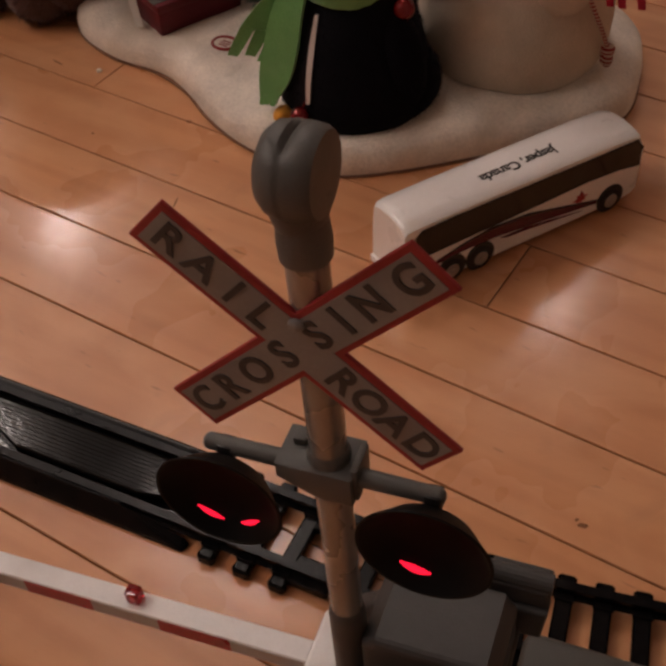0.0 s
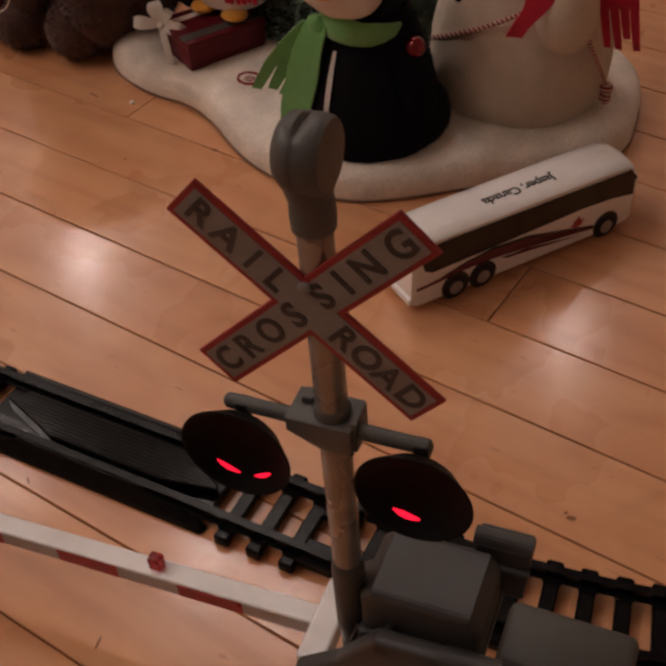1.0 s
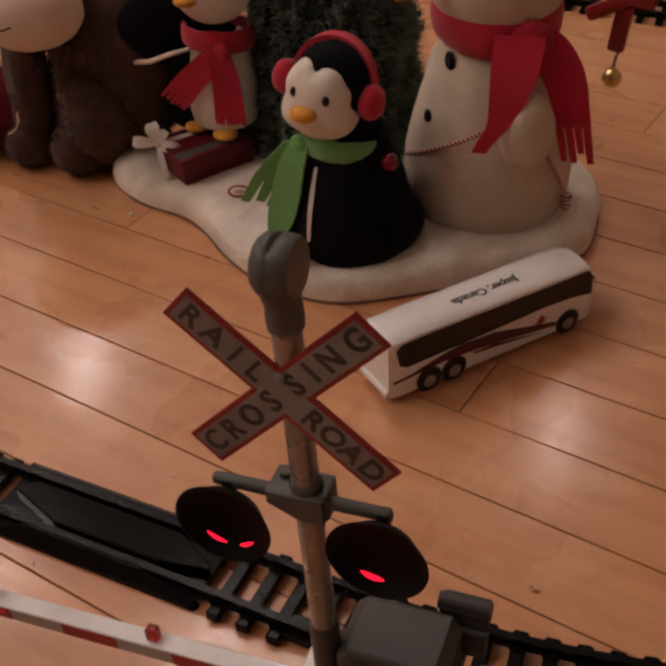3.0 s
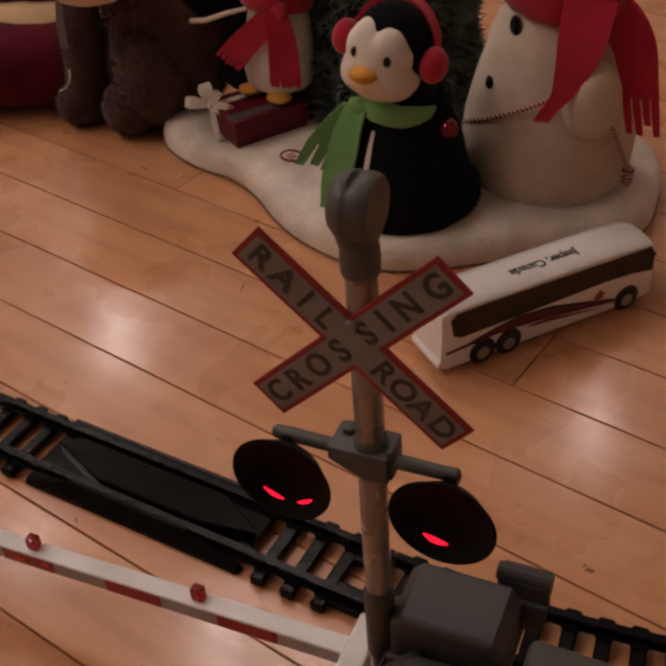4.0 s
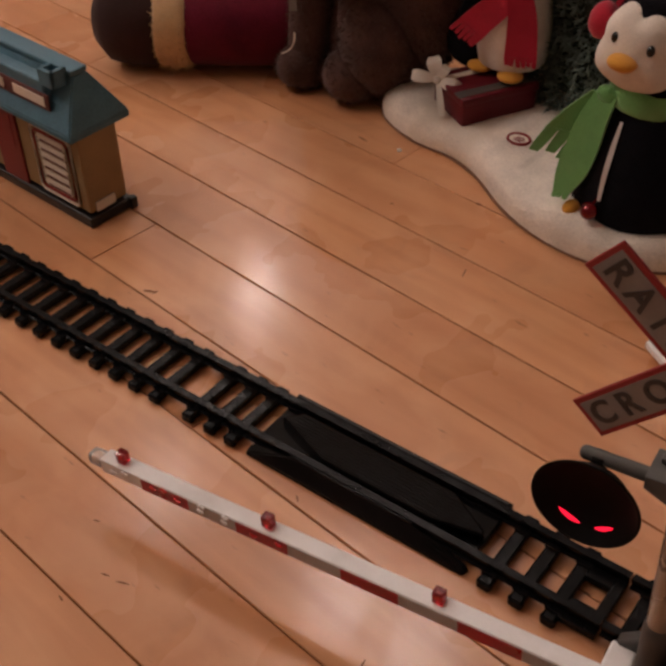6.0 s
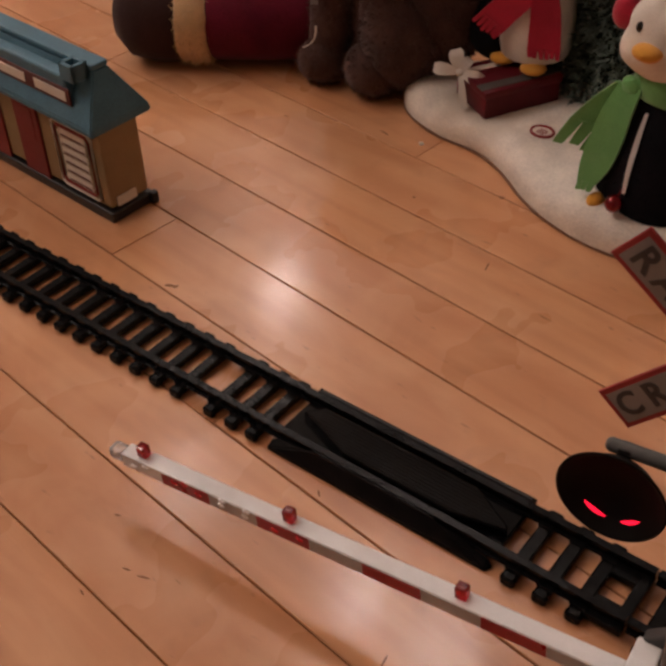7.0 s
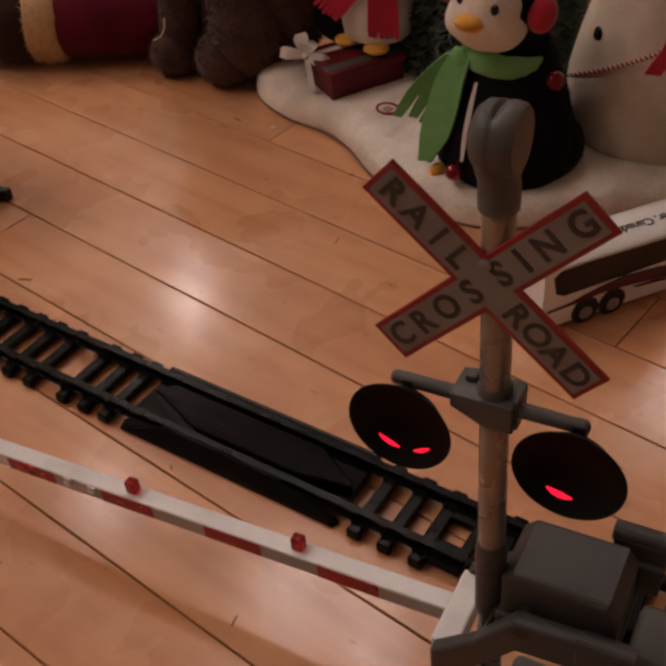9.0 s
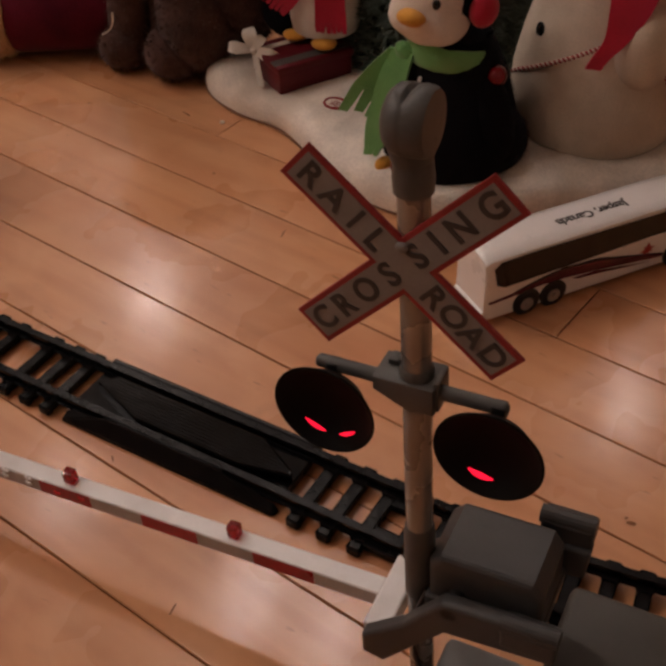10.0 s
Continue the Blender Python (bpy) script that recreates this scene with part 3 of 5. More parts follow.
def signal():
    sig = thing("crossing_signal", "grey plastic toy crossing signal with crossbuck, twin lamps and lowered gate", "crossing signal", put(4.597, -1.838, 0, 0, -LEAN, YAW))
    up = Matrix.Rotation(radians(LEAN), 4, "Y")
    # foot plinth and relay cabinet stand upright on the floor
    part("base", Shape().box((0.54, -0.2, 0.185), (0.95, 0.6, 0.36), 0.03).turned(up), PALEGREY, sig, "pale grey base")
    part("relay_cabinet", Shape().box((0.72, 0.16, 0.28), (0.5, 0.54, 0.52), 0.04, segs=3).turned(up), MIDGREY, sig, "grey plastic relay cabinet")
    # post
    s = Shape()
    s.rod((0, 0, 0.0), (0, 0, 2.58), 0.049, segs=28)
    part("post", s, SILVER, sig, "silver-grey round post")
    part("collar", Shape().lathe([(0.049, 0.74), (0.058, 0.745), (0.058, 1.08), (0.053, 1.12), (0.049, 1.125)]), GREY, sig)
    # bell on top: collar, then a gong in two halves with its axis across
    s = Shape()
    s.lathe([(0.049, 2.53), (0.059, 2.535), (0.061, 2.58), (0.058, 2.62), (0.05, 2.68)])
    mx = Matrix.Translation((-0.004, 0, 2.752)) @ Matrix.Rotation(radians(90), 4, "Y")
    s.lathe([(0.0, -0.078), (0.045, -0.073), (0.078, -0.058), (0.096, -0.038), (0.103, -0.012), (0.103, -0.004), (0.1015, 0.0), (0.1015, 0.008), (0.102, 0.012), (0.101, 0.03), (0.098, 0.054), (0.09, 0.066), (0.055, 0.069), (0.0, 0.069)], mx, 40)
    for v in s.bm.verts:
        # a notch between the two gongs, open to the top
        if v.co.z > 2.825 and -0.03 < v.co.x < 0.03:
            v.co.z -= 0.02 * min(1, (v.co.z - 2.825) / 0.025) * max(0, 1 - abs(v.co.x + 0.004) / 0.02)
    s.lathe([(0.05, 2.60), (0.066, 2.66), (0.07, 2.71), (0.05, 2.75)], Matrix.Translation((-0.004, 0, 0)))
    part("bell", s, BELLGREY, sig, "grey plastic bell on top of the post")
    # lamp bracket
    s = Shape()
    s.lathe([(0.049, 1.72), (0.055, 1.725), (0.057, 1.76), (0.057, 1.87), (0.053, 1.885), (0.049, 1.89)])
    s.use(0, False).slab([(-0.128, 1.80), (-0.02, 1.745), (0.08, 1.745), (0.08, 1.853), (-0.128, 1.853)], -0.075, 0.068, 0.008, RX90, 2)
    s.box((-0.085, 0.035, 1.858), (0.04, 0.05, 0.03), 0.007)
    s.box((0.082, 0.0, 1.812), (0.02, 0.10, 0.12), 0.006)
    part("bracket", s, BELLGREY, sig)
    for side in (-1, 1):
        reach = -0.33 if side < 0 else 0.295
        part("lamp_arm", Shape().rod((side * 0.08, -0.02, 1.818), (reach, -0.02, 1.818), 0.026, 0.024).ball((reach, -0.02, 1.818), (0.02, 0.024, 0.024)), BELLGREY, sig)
        c = (side * 0.283, -0.02, 1.695)
        s = Shape().use(0)
        # hood: a shallow cone open to the front, with a rolled rim
        prof = [(0.0, 0.0), (0.06, 0.0), (0.12, 0.03), (0.172, 0.09), (0.182, 0.1), (0.181, 0.105), (0.174, 0.104), (0.165, 0.094), (0.115, 0.042), (0.055, 0.014), (0.0, 0.012)]
        s.lathe([(r, z) for r, z in prof], Matrix.Translation(c) @ RX90, 56)
        hood = part("lamp_hood", s, DISH, sig, "black round lamp hood")
        part("mount", Shape().box((side * 0.283, -0.02, 1.805), (0.05, 0.05, 0.06), 0.01), BLACK, hood)
        # glowing slivers drawn for the lamp's red reflection, over the hood's lower lip
        s = Shape()
        arcs = ((-134, -98), (-76, -48)) if side < 0 else ((-124, -86),)
        for a0, a1 in arcs:
            pts = [(c[0] + 0.134 * math.cos(radians(a0 + (a1 - a0) * k / 8)), -0.086, c[2] + 0.134 * math.sin(radians(a0 + (a1 - a0) * k / 8))) for k in range(9)]
            s.tube(pts, [r * (1.0 if side < 0 else 1.35) for r in (0.002, 0.004, 0.006, 0.007, 0.0075, 0.007, 0.006, 0.004, 0.002)], 8)
        part("lamp_glow", s, EMBER, hood, "glowing slivers for the lamp's reflection in its hood")
    # crossbuck: one moulded cross, red edge, white face greyed to carry its shade
    L, Wd, bd = 0.885, 0.145, 0.017
    face = Matrix.Translation((-0.016, -0.05, 2.303)) @ RX90
    angs = (-42.3, 44.7)

    def cross(length, width):
        """The outline of two boards laid across one another."""
        rect = []
        for ang in angs:
            d, n = Vector((math.cos(radians(ang)), math.sin(radians(ang)))), Vector((-math.sin(radians(ang)), math.cos(radians(ang))))
            rect.append((d, n))
        (d1, n1), (d2, n2) = rect
        h, w = length / 2, width / 2

        def meet(sa, sb):
            # where the edge n1 = sa*w of one board meets the edge n2 = sb*w of the other
            m = Matrix(((n1.x, n1.y), (n2.x, n2.y))).inverted()
            return tuple(m @ Vector((sa * w, sb * w)))
        e = lambda d, n, k, j: tuple(d * h * k + n * w * j)
        return [e(d1, n1, 1, -1), e(d1, n1, 1, 1), meet(1, -1), e(d2, n2, 1, -1), e(d2, n2, 1, 1), meet(1, 1), e(d1, n1, -1, 1), e(d1, n1, -1, -1), meet(-1, 1), e(d2, n2, -1, 1), e(d2, n2, -1, -1), meet(-1, -1)]

    board = part("crossbuck", Shape().use(0, False).slab(cross(L, Wd), -0.010, 0.004, 0.003, face, 2), SIGN_RED, sig, "red-bordered crossbuck sign")
    part("shaded_sign_face", Shape().use(0, False).slab(cross(L - 2 * bd, Wd - 2 * bd), 0.003, 0.0062, 0, face), SIGN_SHADED, board, "white sign face, colour darkened for shade")
    for ang, row in ((angs[0], (("R", -0.375), ("A", -0.282), ("I", -0.194), ("L", -0.112), ("R", 0.128), ("O", 0.21), ("A", 0.29), ("D", 0.378))),
                     (angs[1], (("C", -0.375), ("R", -0.275), ("O", -0.165), ("S", -0.055), ("S", 0.068), ("I", 0.155), ("N", 0.25), ("G", 0.375)))):
        for ch, x in row:
            m = face @ Matrix.Rotation(radians(ang), 4, "Z") @ Matrix.Translation((x, 0, 0.0075)) @ Matrix.Diagonal((0.95, 1, 1, 1))
            part("letter", words(ch, 0.115, 1, 0.0015, 0.0026).turned(m), INK, board)
    part("rivet", Shape().ball((-0.016, -0.06, 2.375), (0.02, 0.012, 0.018)), SIGN_SHADED, sig)
    # gate machine
    s = Shape()
    s.use(0, False).slab([(0.055, 0.75), (0.485, 0.75), (0.485, 0.985), (0.445, 1.045), (0.10, 1.045), (0.055, 1.0)], -0.235, 0.062, 0.026, RX90, 3)
    s.box((0.27, 0.085, 0.80), (0.45, 0.33, 0.05), 0.012)
    part("gate_machine", s, GREY, sig, "grey gate machine housing")
    part("axle", Shape().rod((0.17, -0.16, 0.87), (0.17, 0.34, 0.87), 0.03), BLACK, sig)
    gate = new("gate")
    gate.parent = sig
    tagged(gate, "lowered red and white gate arm")
    for y in (-0.125, 0.285):
        o = [(-0.19, 0.44), (-0.10, 0.42), (0.155, 0.745), (0.56, 0.775), (0.575, 0.93), (0.14, 0.915), (-0.02, 0.70), (-0.19, 0.545)]
        m = Matrix.Translation((0, y, 0)) @ RX90
        lever = part("counterweight_lever", Shape().use(0, False).slab(o, -0.035, 0.035, 0.016, m, 3), GREY, gate)
        c = (0.47, y - 0.01, 0.875) if y < 0 else (0.47, 0.325, 0.965)
        block = Shape().use(0, False).box(c, (0.2, 0.1, 0.10), 0.014, segs=3).rod((c[0] - 0.105, c[1] - 0.01, c[2] + 0.045), (c[0] + 0.105, c[1] - 0.01, c[2] + 0.045), 0.036, segs=16)
        part("counterweight", block, GREY, lever)
    part("yoke", Shape().use(0, False).box((-0.155, 0.085, 0.495), (0.11, 0.37, 0.1), 0.012), WHITE, gate, "white plastic yoke")
    x0, ln, hgt, dep, yc, zc = -0.205, 2.58, 0.084, 0.088, 0.095, 0.5
    arm = part("arm", Shape().use(0, False).box((x0 - ln / 2, yc, zc), (ln, dep, hgt), 0.006, segs=2), WHITE, gate)
    for k in range(5):
        x = x0 - 0.30 - 0.575 * k + 0.0
        if x - 0.29 < x0 - ln:
            break
        part("stripe", Shape().use(0, False).box((x - 0.145, yc - dep / 2 - 0.0015, zc - 0.003), (0.29, 0.004, hgt - 0.012)), RED, arm, "red stripe")
    # white bands of the front face, darkened in colour for the arm's shaded side
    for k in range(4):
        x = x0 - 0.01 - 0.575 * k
        part("stripe", Shape().use(0, False).box((x - 0.145, yc - dep / 2 - 0.001, zc - 0.003), (0.285, 0.003, hgt - 0.012)), FRONT_WHITE_SHADED, arm, "white stripe darkened as the arm's shaded front")
    for k in range(3):
        x = x0 - 0.70 - 0.88 * k
        part("gate_lamp", Shape().use(0, False).box((x, yc + 0.005, zc + hgt / 2 + 0.035), (0.055, 0.05, 0.07), 0.008), REDGEM, arm, "red plastic gate lamp")
    # bright white and red beads put in for lamp glints along the arm
    for x, z, hue in ((-1.50, 0.0, 1), (-1.64, -0.015, 1), (-1.80, 0.02, 0), (-1.81, -0.015, 0), (-1.94, 0.022, 0), (-1.95, -0.012, 0), (-2.09, -0.01, 1), (-2.17, 0.02, 1), (-2.24, 0.0, 1), (-2.42, 0.012, 0), (-2.5, -0.015, 0)):
        bead = Shape()
        for dx, dz in ((0, 0), (0.012, 0.006), (-0.008, 0.011)):
            bead.ball((x0 + x + dx, yc - dep / 2 - 0.004, zc + z + dz), (0.012, 0.008, 0.010), u=12, v=8)
        part("glint_bead", bead, REDGLINT if hue else GLINT, arm, "small bead standing for a lamp glint")
    pivot = Vector((x0, yc, zc)) * U
    arm.matrix_basis = Matrix.Translation(pivot) @ Matrix.Rotation(radians(-1.1), 4, "Y") @ Matrix.Translation(-pivot)
    part("arm_tip", Shape().use(0, False).box((x0 - ln - 0.05, yc, zc - 0.004), (0.1, dep - 0.01, hgt - 0.01), 0.02, segs=3), CLEAR, arm, "clear plastic tip")
    # lead from the machine down the post
    part("wire", Shape().tube([(0.05, -0.05, 0.82), (-0.01, -0.07, 0.62), (0.0, -0.07, 0.4), (0.03, -0.06, 0.25)], 0.012), BLACK, sig)


# ---- bus ----
def bus():
    L, W, H = 1.63, 0.335, 0.48
    b = thing("toy_bus", "white toy coach with dark windows and red swoosh on the floor", "toy bus", put(3.53, 0.40, 0, 0, 0, 62.4))
    # x: rear to front, y: near side at 0 to far side
    def section(x, w0, w1, z0, z1):
        c = W / 2
        return [(x, c - w0 / 2, z0), (x, c - w0 / 2 * 1.0, z0 + 0.05), (x, c - w0 / 2, z0 + 0.26), (x, c - w1 / 2, z1 - 0.02), (x, c - w1 / 2 + 0.02, z1 - 0.002), (x, c - w1 / 4, z1 + 0.011), (x, c, z1 + 0.017), (x, c + w1 / 4, z1 + 0.011),
                (x, c + w1 / 2 - 0.02, z1 - 0.002), (x, c + w1 / 2, z1 - 0.02), (x, c + w0 / 2, z0 + 0.26), (x, c + w0 / 2, z0 + 0.05), (x, c + w0 / 2, z0)]
    rows = [section(x, W * w, W * w * 0.93, z, H * h) for x, w, z, h in ((0.0, 0.94, 0.06, 0.93), (0.02, 0.985, 0.045, 0.975), (0.06, 1.0, 0.04, 0.99), (0.3, 1, 0.04, 1), (0.8, 1, 0.04, 1), (1.3, 1, 0.04, 1), (1.5, 0.99, 0.045, 0.985), (1.57, 0.97, 0.05, 0.94), (1.61, 0.9, 0.06, 0.80), (1.63, 0.82, 0.08, 0.55))]
    s = Shape()
    vr = [[s.bm.verts.new(p) for p in r] for r in rows]
    n = len(vr[0])
    for lo, hi in zip(vr, vr[1:]):
        for k in range(n):
            s.bm.faces.new((lo[k], lo[(k + 1) % n], hi[(k + 1) % n], hi[k]))
    s.bm.faces.new(vr[0]), s.bm.faces.new(vr[-1][::-1])
    bmesh.ops.recalc_face_normals(s.bm, faces=s.bm.faces)
    body = part("body", s.settle(), BUSWHITE, b)

    def side(name, outline, material, y, t=0.006, label="", lean=0.0):
        m = Matrix.Translation((0, y, 0)) @ RX90
        return part(name, Shape().use(0, False).slab(outline, -t, t, 0, m), material, body, label)

    wave = [(0.075, 0.285), (0.13, 0.255), (0.5, 0.265), (0.9, 0.275), (1.2, 0.285), (1.42, 0.275), (1.585, 0.25), (1.585, 0.38), (1.55, 0.432), (0.3, 0.442), (0.10, 0.435), (0.055, 0.40)]
    for y, lab in ((-0.0, "dark tinted window band"), (W, "dark tinted window band")):
        out = 0.005 if y == 0 else -0.005
        # the windows lean with the upper body
        m = Matrix.Translation((0, y, 0.262)) @ Matrix.Rotation(radians(-3.0 if y == 0 else 3.0), 4, "X") @ Matrix.Translation((0, 0, -0.262)) @ RX90
        part("window_band", Shape().use(0, False).slab(wave, -0.004, 0.004, 0, m), BUSGLASS, body, lab)
        swoosh = [(0.03, 0.155), (0.2, 0.165), (0.38, 0.18), (0.55, 0.178), (0.8, 0.155), (1.0, 0.13), (1.3, 0.095), (1.3, 0.115), (1.0, 0.182), (0.8, 0.228), (0.55, 0.246), (0.38, 0.225), (0.2, 0.187), (0.03, 0.17)]
        side("swoosh", swoosh, BUSRED, y, 0.004)
        upper = [(0.2, 0.187), (0.38, 0.225), (0.55, 0.246), (0.8, 0.228), (1.0, 0.182), (1.3, 0.115), (1.3, 0.122), (1.0, 0.196), (0.8, 0.247), (0.55, 0.263), (0.38, 0.238), (0.2, 0.192)]
        side("swoosh", upper, BUSNAVY, y, 0.0038, "dark upper edge of the swoosh")
        tail = [(0.62, 0.155), (0.8, 0.15), (1.0, 0.118), (1.2, 0.085), (1.0, 0.105), (0.8, 0.128), (0.66, 0.138)]
        side("swoosh", tail, BUSRED, y, 0.0035)
        leaf = [(1.17 + 1.5 * r * math.cos(radians(a)), 0.185 + 1.5 * r * math.sin(radians(a))) for a, r in zip(range(90, 450, 24), (0.036, 0.018, 0.03, 0.015, 0.036, 0.02, 0.026, 0.012, 0.028, 0.014, 0.03, 0.018, 0.036, 0.016, 0.026))]
        side("emblem", leaf, EMBLEM, y, 0.004, "small red emblem")
    # wheels
    for x in (0.295, 0.485, 1.40):
        for y, d in ((0.0, -1), (W, 1)):
            arch = part("wheel_arch", Shape().rod((x, y - d * 0.02, 0.088), (x, y + d * 0.005, 0.088), 0.094, segs=28), BLACK, body)
            w = part("wheel", Shape().rod((x, y - d * 0.06, 0.078), (x, y + d * 0.008, 0.078), 0.077, segs=28).rod((x, y + d * 0.008, 0.078), (x, y + d * 0.014, 0.078), 0.077, 0.064, segs=28), TYRE, b)
            part("rim", Shape().rod((x, y, 0.078), (x, y + d * 0.017, 0.078), 0.049, 0.044, segs=24).rod((x, y, 0.078), (x, y + d * 0.026, 0.078), 0.02, 0.016, segs=16), RIM, w)
    # rear: window, bumper
    part("rear_bumper", Shape().use(0, False).box((-0.004, W / 2, 0.075), (0.03, W * 0.96, 0.05), 0.012), BUSWHITE, b)
    part("windscreen", Shape().box((1.6, W / 2, 0.33), (0.03, W * 0.78, 0.15), 0.01, Matrix.Rotation(radians(-14), 4, "Y")), BUSGLASS, b)
    # name on the roof, read from the far side
    m = Matrix.Translation((0.80, W / 2 - 0.035, H + 0.0165)) @ Matrix.Rotation(radians(180), 4, "Z")
    part("lettering", words("Jasper, Canada", 0.09, 0.94, 0.001, 0.0016).turned(m), PRINT, body, "dark roof lettering")


# ---- plush group ----
BASE_TOP = 0.24


def snow_base():
    o = smooth_loop([(0.06, 1.80), (0.22, 1.60), (0.60, 1.475), (0.97, 1.475), (1.30, 1.39), (1.62, 1.215), (1.92, 1.10), (2.28, 1.05), (2.60, 1.09), (2.85, 1.24), (3.10, 1.48), (3.45, 1.85), (3.78, 2.2), (3.93, 2.5), (3.9, 2.85), (3.7, 3.35), (3.2, 3.7), (2.4, 3.75), (1.6, 3.5), (0.9, 3.0), (0.3, 2.4), (0.08, 2.05)], 6)
    cx, cy = 2.1, 2.3
    s = Shape()
    rings = []
    rnd = Vector((3.7, 1.1, 0))
    for inset, z in ((0.03, 0.0), (0.0, 0.03), (-0.004, 0.09), (0.012, 0.16), (0.05, 0.205), (0.11, 0.232), (0.2, BASE_TOP)):
        ring = []
        for i, (x, y) in enumerate(o):
            a, b = Vector(o[i - 1]), Vector(o[(i + 1) % len(o)])
            d = (b - a).normalized()
            inward = Vector((-d.y, d.x))
            p = Vector((x, y)) + inward * inset
            lump = 0.02 * noise.noise(Vector((p.x * 3, p.y * 3, z * 4)) + rnd) if z > 0.02 else 0
            ring.append(s.bm.verts.new((p.x, p.y, z + lump)))
        rings.append(ring)
    n = len(o)
    for lo, hi in zip(rings, rings[1:]):
        for k in range(n):
            s.bm.faces.new((lo[k], lo[(k + 1) % n], hi[(k + 1) % n], hi[k]))
    s.bm.faces.new(rings[0][::-1])
    # top: a triangulated sheet with soft dips
    edge = [(rings[-1][k], rings[-1][(k + 1) % n]) for k in range(n)]
    es = [s.bm.edges.get(e) for e in edge]
    fill = bmesh.ops.triangle_fill(s.bm, edges=es, use_beauty=True)
    fs = [f for f in fill["geom"] if isinstance(f, bmesh.types.BMFace)]
    bmesh.ops.subdivide_edges(s.bm, edges=list({e for f in fs for e in f.edges if len(e.link_faces) == 2 and all(g in fs for g in e.link_faces)}), cuts=2, use_grid_fill=True)
    bmesh.ops.recalc_face_normals(s.bm, faces=s.bm.faces)
    s.settle()
    for v in s.bm.verts:
        if v.co.z > 0.2:
            v.co.z += 0.032 * noise.noise(v.co * 2.2 + rnd) + 0.008 * noise.noise(v.co * 7)
    base = thing("snow_mat", "off-white plush snow mat under the plush group on floor", "plush mat", Matrix())
    part("snow_cushion", s, SNOW, base)
    # brown tube at the floor, put in for the shade under the hem
    part("hem_shade", Shape().tube([(x, y, 0.012) for x, y in o], 0.009, 8, True), HEM_SHADE, base, "brown line standing for shade under the hem")
    ring = [(1.435 + 0.085 * math.cos(radians(a)), 1.70 + 0.075 * math.sin(radians(a)), BASE_TOP + 0.012) for a in range(0, 360, 12)]
    badge = part("badge", Shape().tube(ring, 0.011, 6, True), SIGN_RED, base, "red outlined press-here mark")
    for k in range(3):
        part("bar", Shape().use(0, False).box((1.435, 1.725 - 0.025 * k, BASE_TOP + 0.01), (0.08 - 0.015 * (k != 1), 0.009, 0.006)), SIGN_RED, badge)


def front_penguin():
    """A seated plush penguin, facing south, in one mesh."""
    s = Shape()
    c = Vector((2.47, 1.68, 0))
    lean = Matrix.Translation(c)
    s.use(0).lathe([(0.30, 0.17), (0.44, 0.2), (0.48, 0.28), (0.475, 0.4), (0.43, 0.58), (0.36, 0.78), (0.29, 0.97), (0.22, 1.12)], lean, 40, 0.03, 2)
    # hips and flippers
    s.ball(c + Vector((0.2, 0.05, 0.36)), (0.32, 0.34, 0.24), u=28, v=18)
    s.ball(c + Vector((0.36, -0.06, 0.60)), (0.11, 0.16, 0.32), Matrix.Rotation(radians(-16), 4, "Y"))
    s.ball(c + Vector((-0.36, -0.12, 0.60)), (0.10, 0.15, 0.30), Matrix.Rotation(radians(16), 4, "Y"))
    # head, tipped toward the front
    h = Vector((2.385, 1.57, 1.395))
    turn = Matrix.Rotation(radians(3), 4, "Z") @ Matrix.Rotation(radians(5), 4, "Y")
    at = lambda x, y, z: h + turn @ Vector((x, y, z))
    s.ball(h + Vector((0.02, 0.03, 0.01)), (0.27, 0.27, 0.29), turn, 36, 24)
    s.fur(9000, 0.022, 0.003, 13)
    # white face: two lobes over a muzzle
    s.use(1)
    hill = lambda x, z, cx, cz, w: math.exp(-((abs(x) - cx) ** 2 + (z - cz) ** 2) / w)
    vs = bmesh.ops.create_uvsphere(s.bm, u_segments=56, v_segments=40, radius=1.0)["verts"]
    for v in vs:
        x, y, z = v.co
        r = 1 + 0.12 * hill(x, z, 0.66, -0.42, 0.10) - 0.09 * hill(x, z, 0.95, 0.10, 0.06) + 0.06 * hill(x, z, 0.42, 0.78, 0.08) - 0.07 * math.exp(-x * x / 0.02 - (z - 0.95) ** 2 / 0.05)
        if y < 0:
            r += 0.10 * math.exp(-(x * x + (z + 0.15) ** 2) / 0.07) - 0.05 * hill(x, z, 0.45, 0.2, 0.03)
        v.co = at(0.0 + x * 0.268 * r, -0.09 + y * 0.215 * r, -0.045 + z * 0.278 * r)
    s.settle()
    # beak
    s.use(2)
    s.ball(at(0, -0.32, -0.05), (0.092, 0.11, 0.05), turn @ Matrix.Rotation(radians(-8), 4, "X"), 24, 14)
    s.ball(at(0, -0.295, -0.08), (0.075, 0.08, 0.033), turn, 20, 12)
    # eyes
    s.use(3)
    for x in (-0.108, 0.128):
        s.ball(at(x, -0.262, 0.05), (0.027, 0.024, 0.036), turn, 18, 12)
    # earmuffs with a headband
    s.use(4)
    for x in (-1, 1):
        s.ball(at(x * 0.325, 0.0, -0.015), (0.09, 0.11, 0.12), turn, 26, 18)
    band = [at(0.295 * math.sin(radians(a)), 0.07 + 0.08 * math.cos(radians(a)), 0.0 + 0.30 * math.cos(radians(a))) for a in range(-88, 89, 8)]
    s.ribbon(band, [0.08] * len(band), [turn @ Vector((0, 1, 0))] * len(band), 0.036)
    # zip: a white strip down the front with a red pull
    s.use(5)
    zp = [c + Vector((-0.065, -0.322, 0.90)), c + Vector((-0.065, -0.380, 0.74)), c + Vector((-0.06, -0.440, 0.56)), c + Vector((-0.05, -0.477, 0.40))]
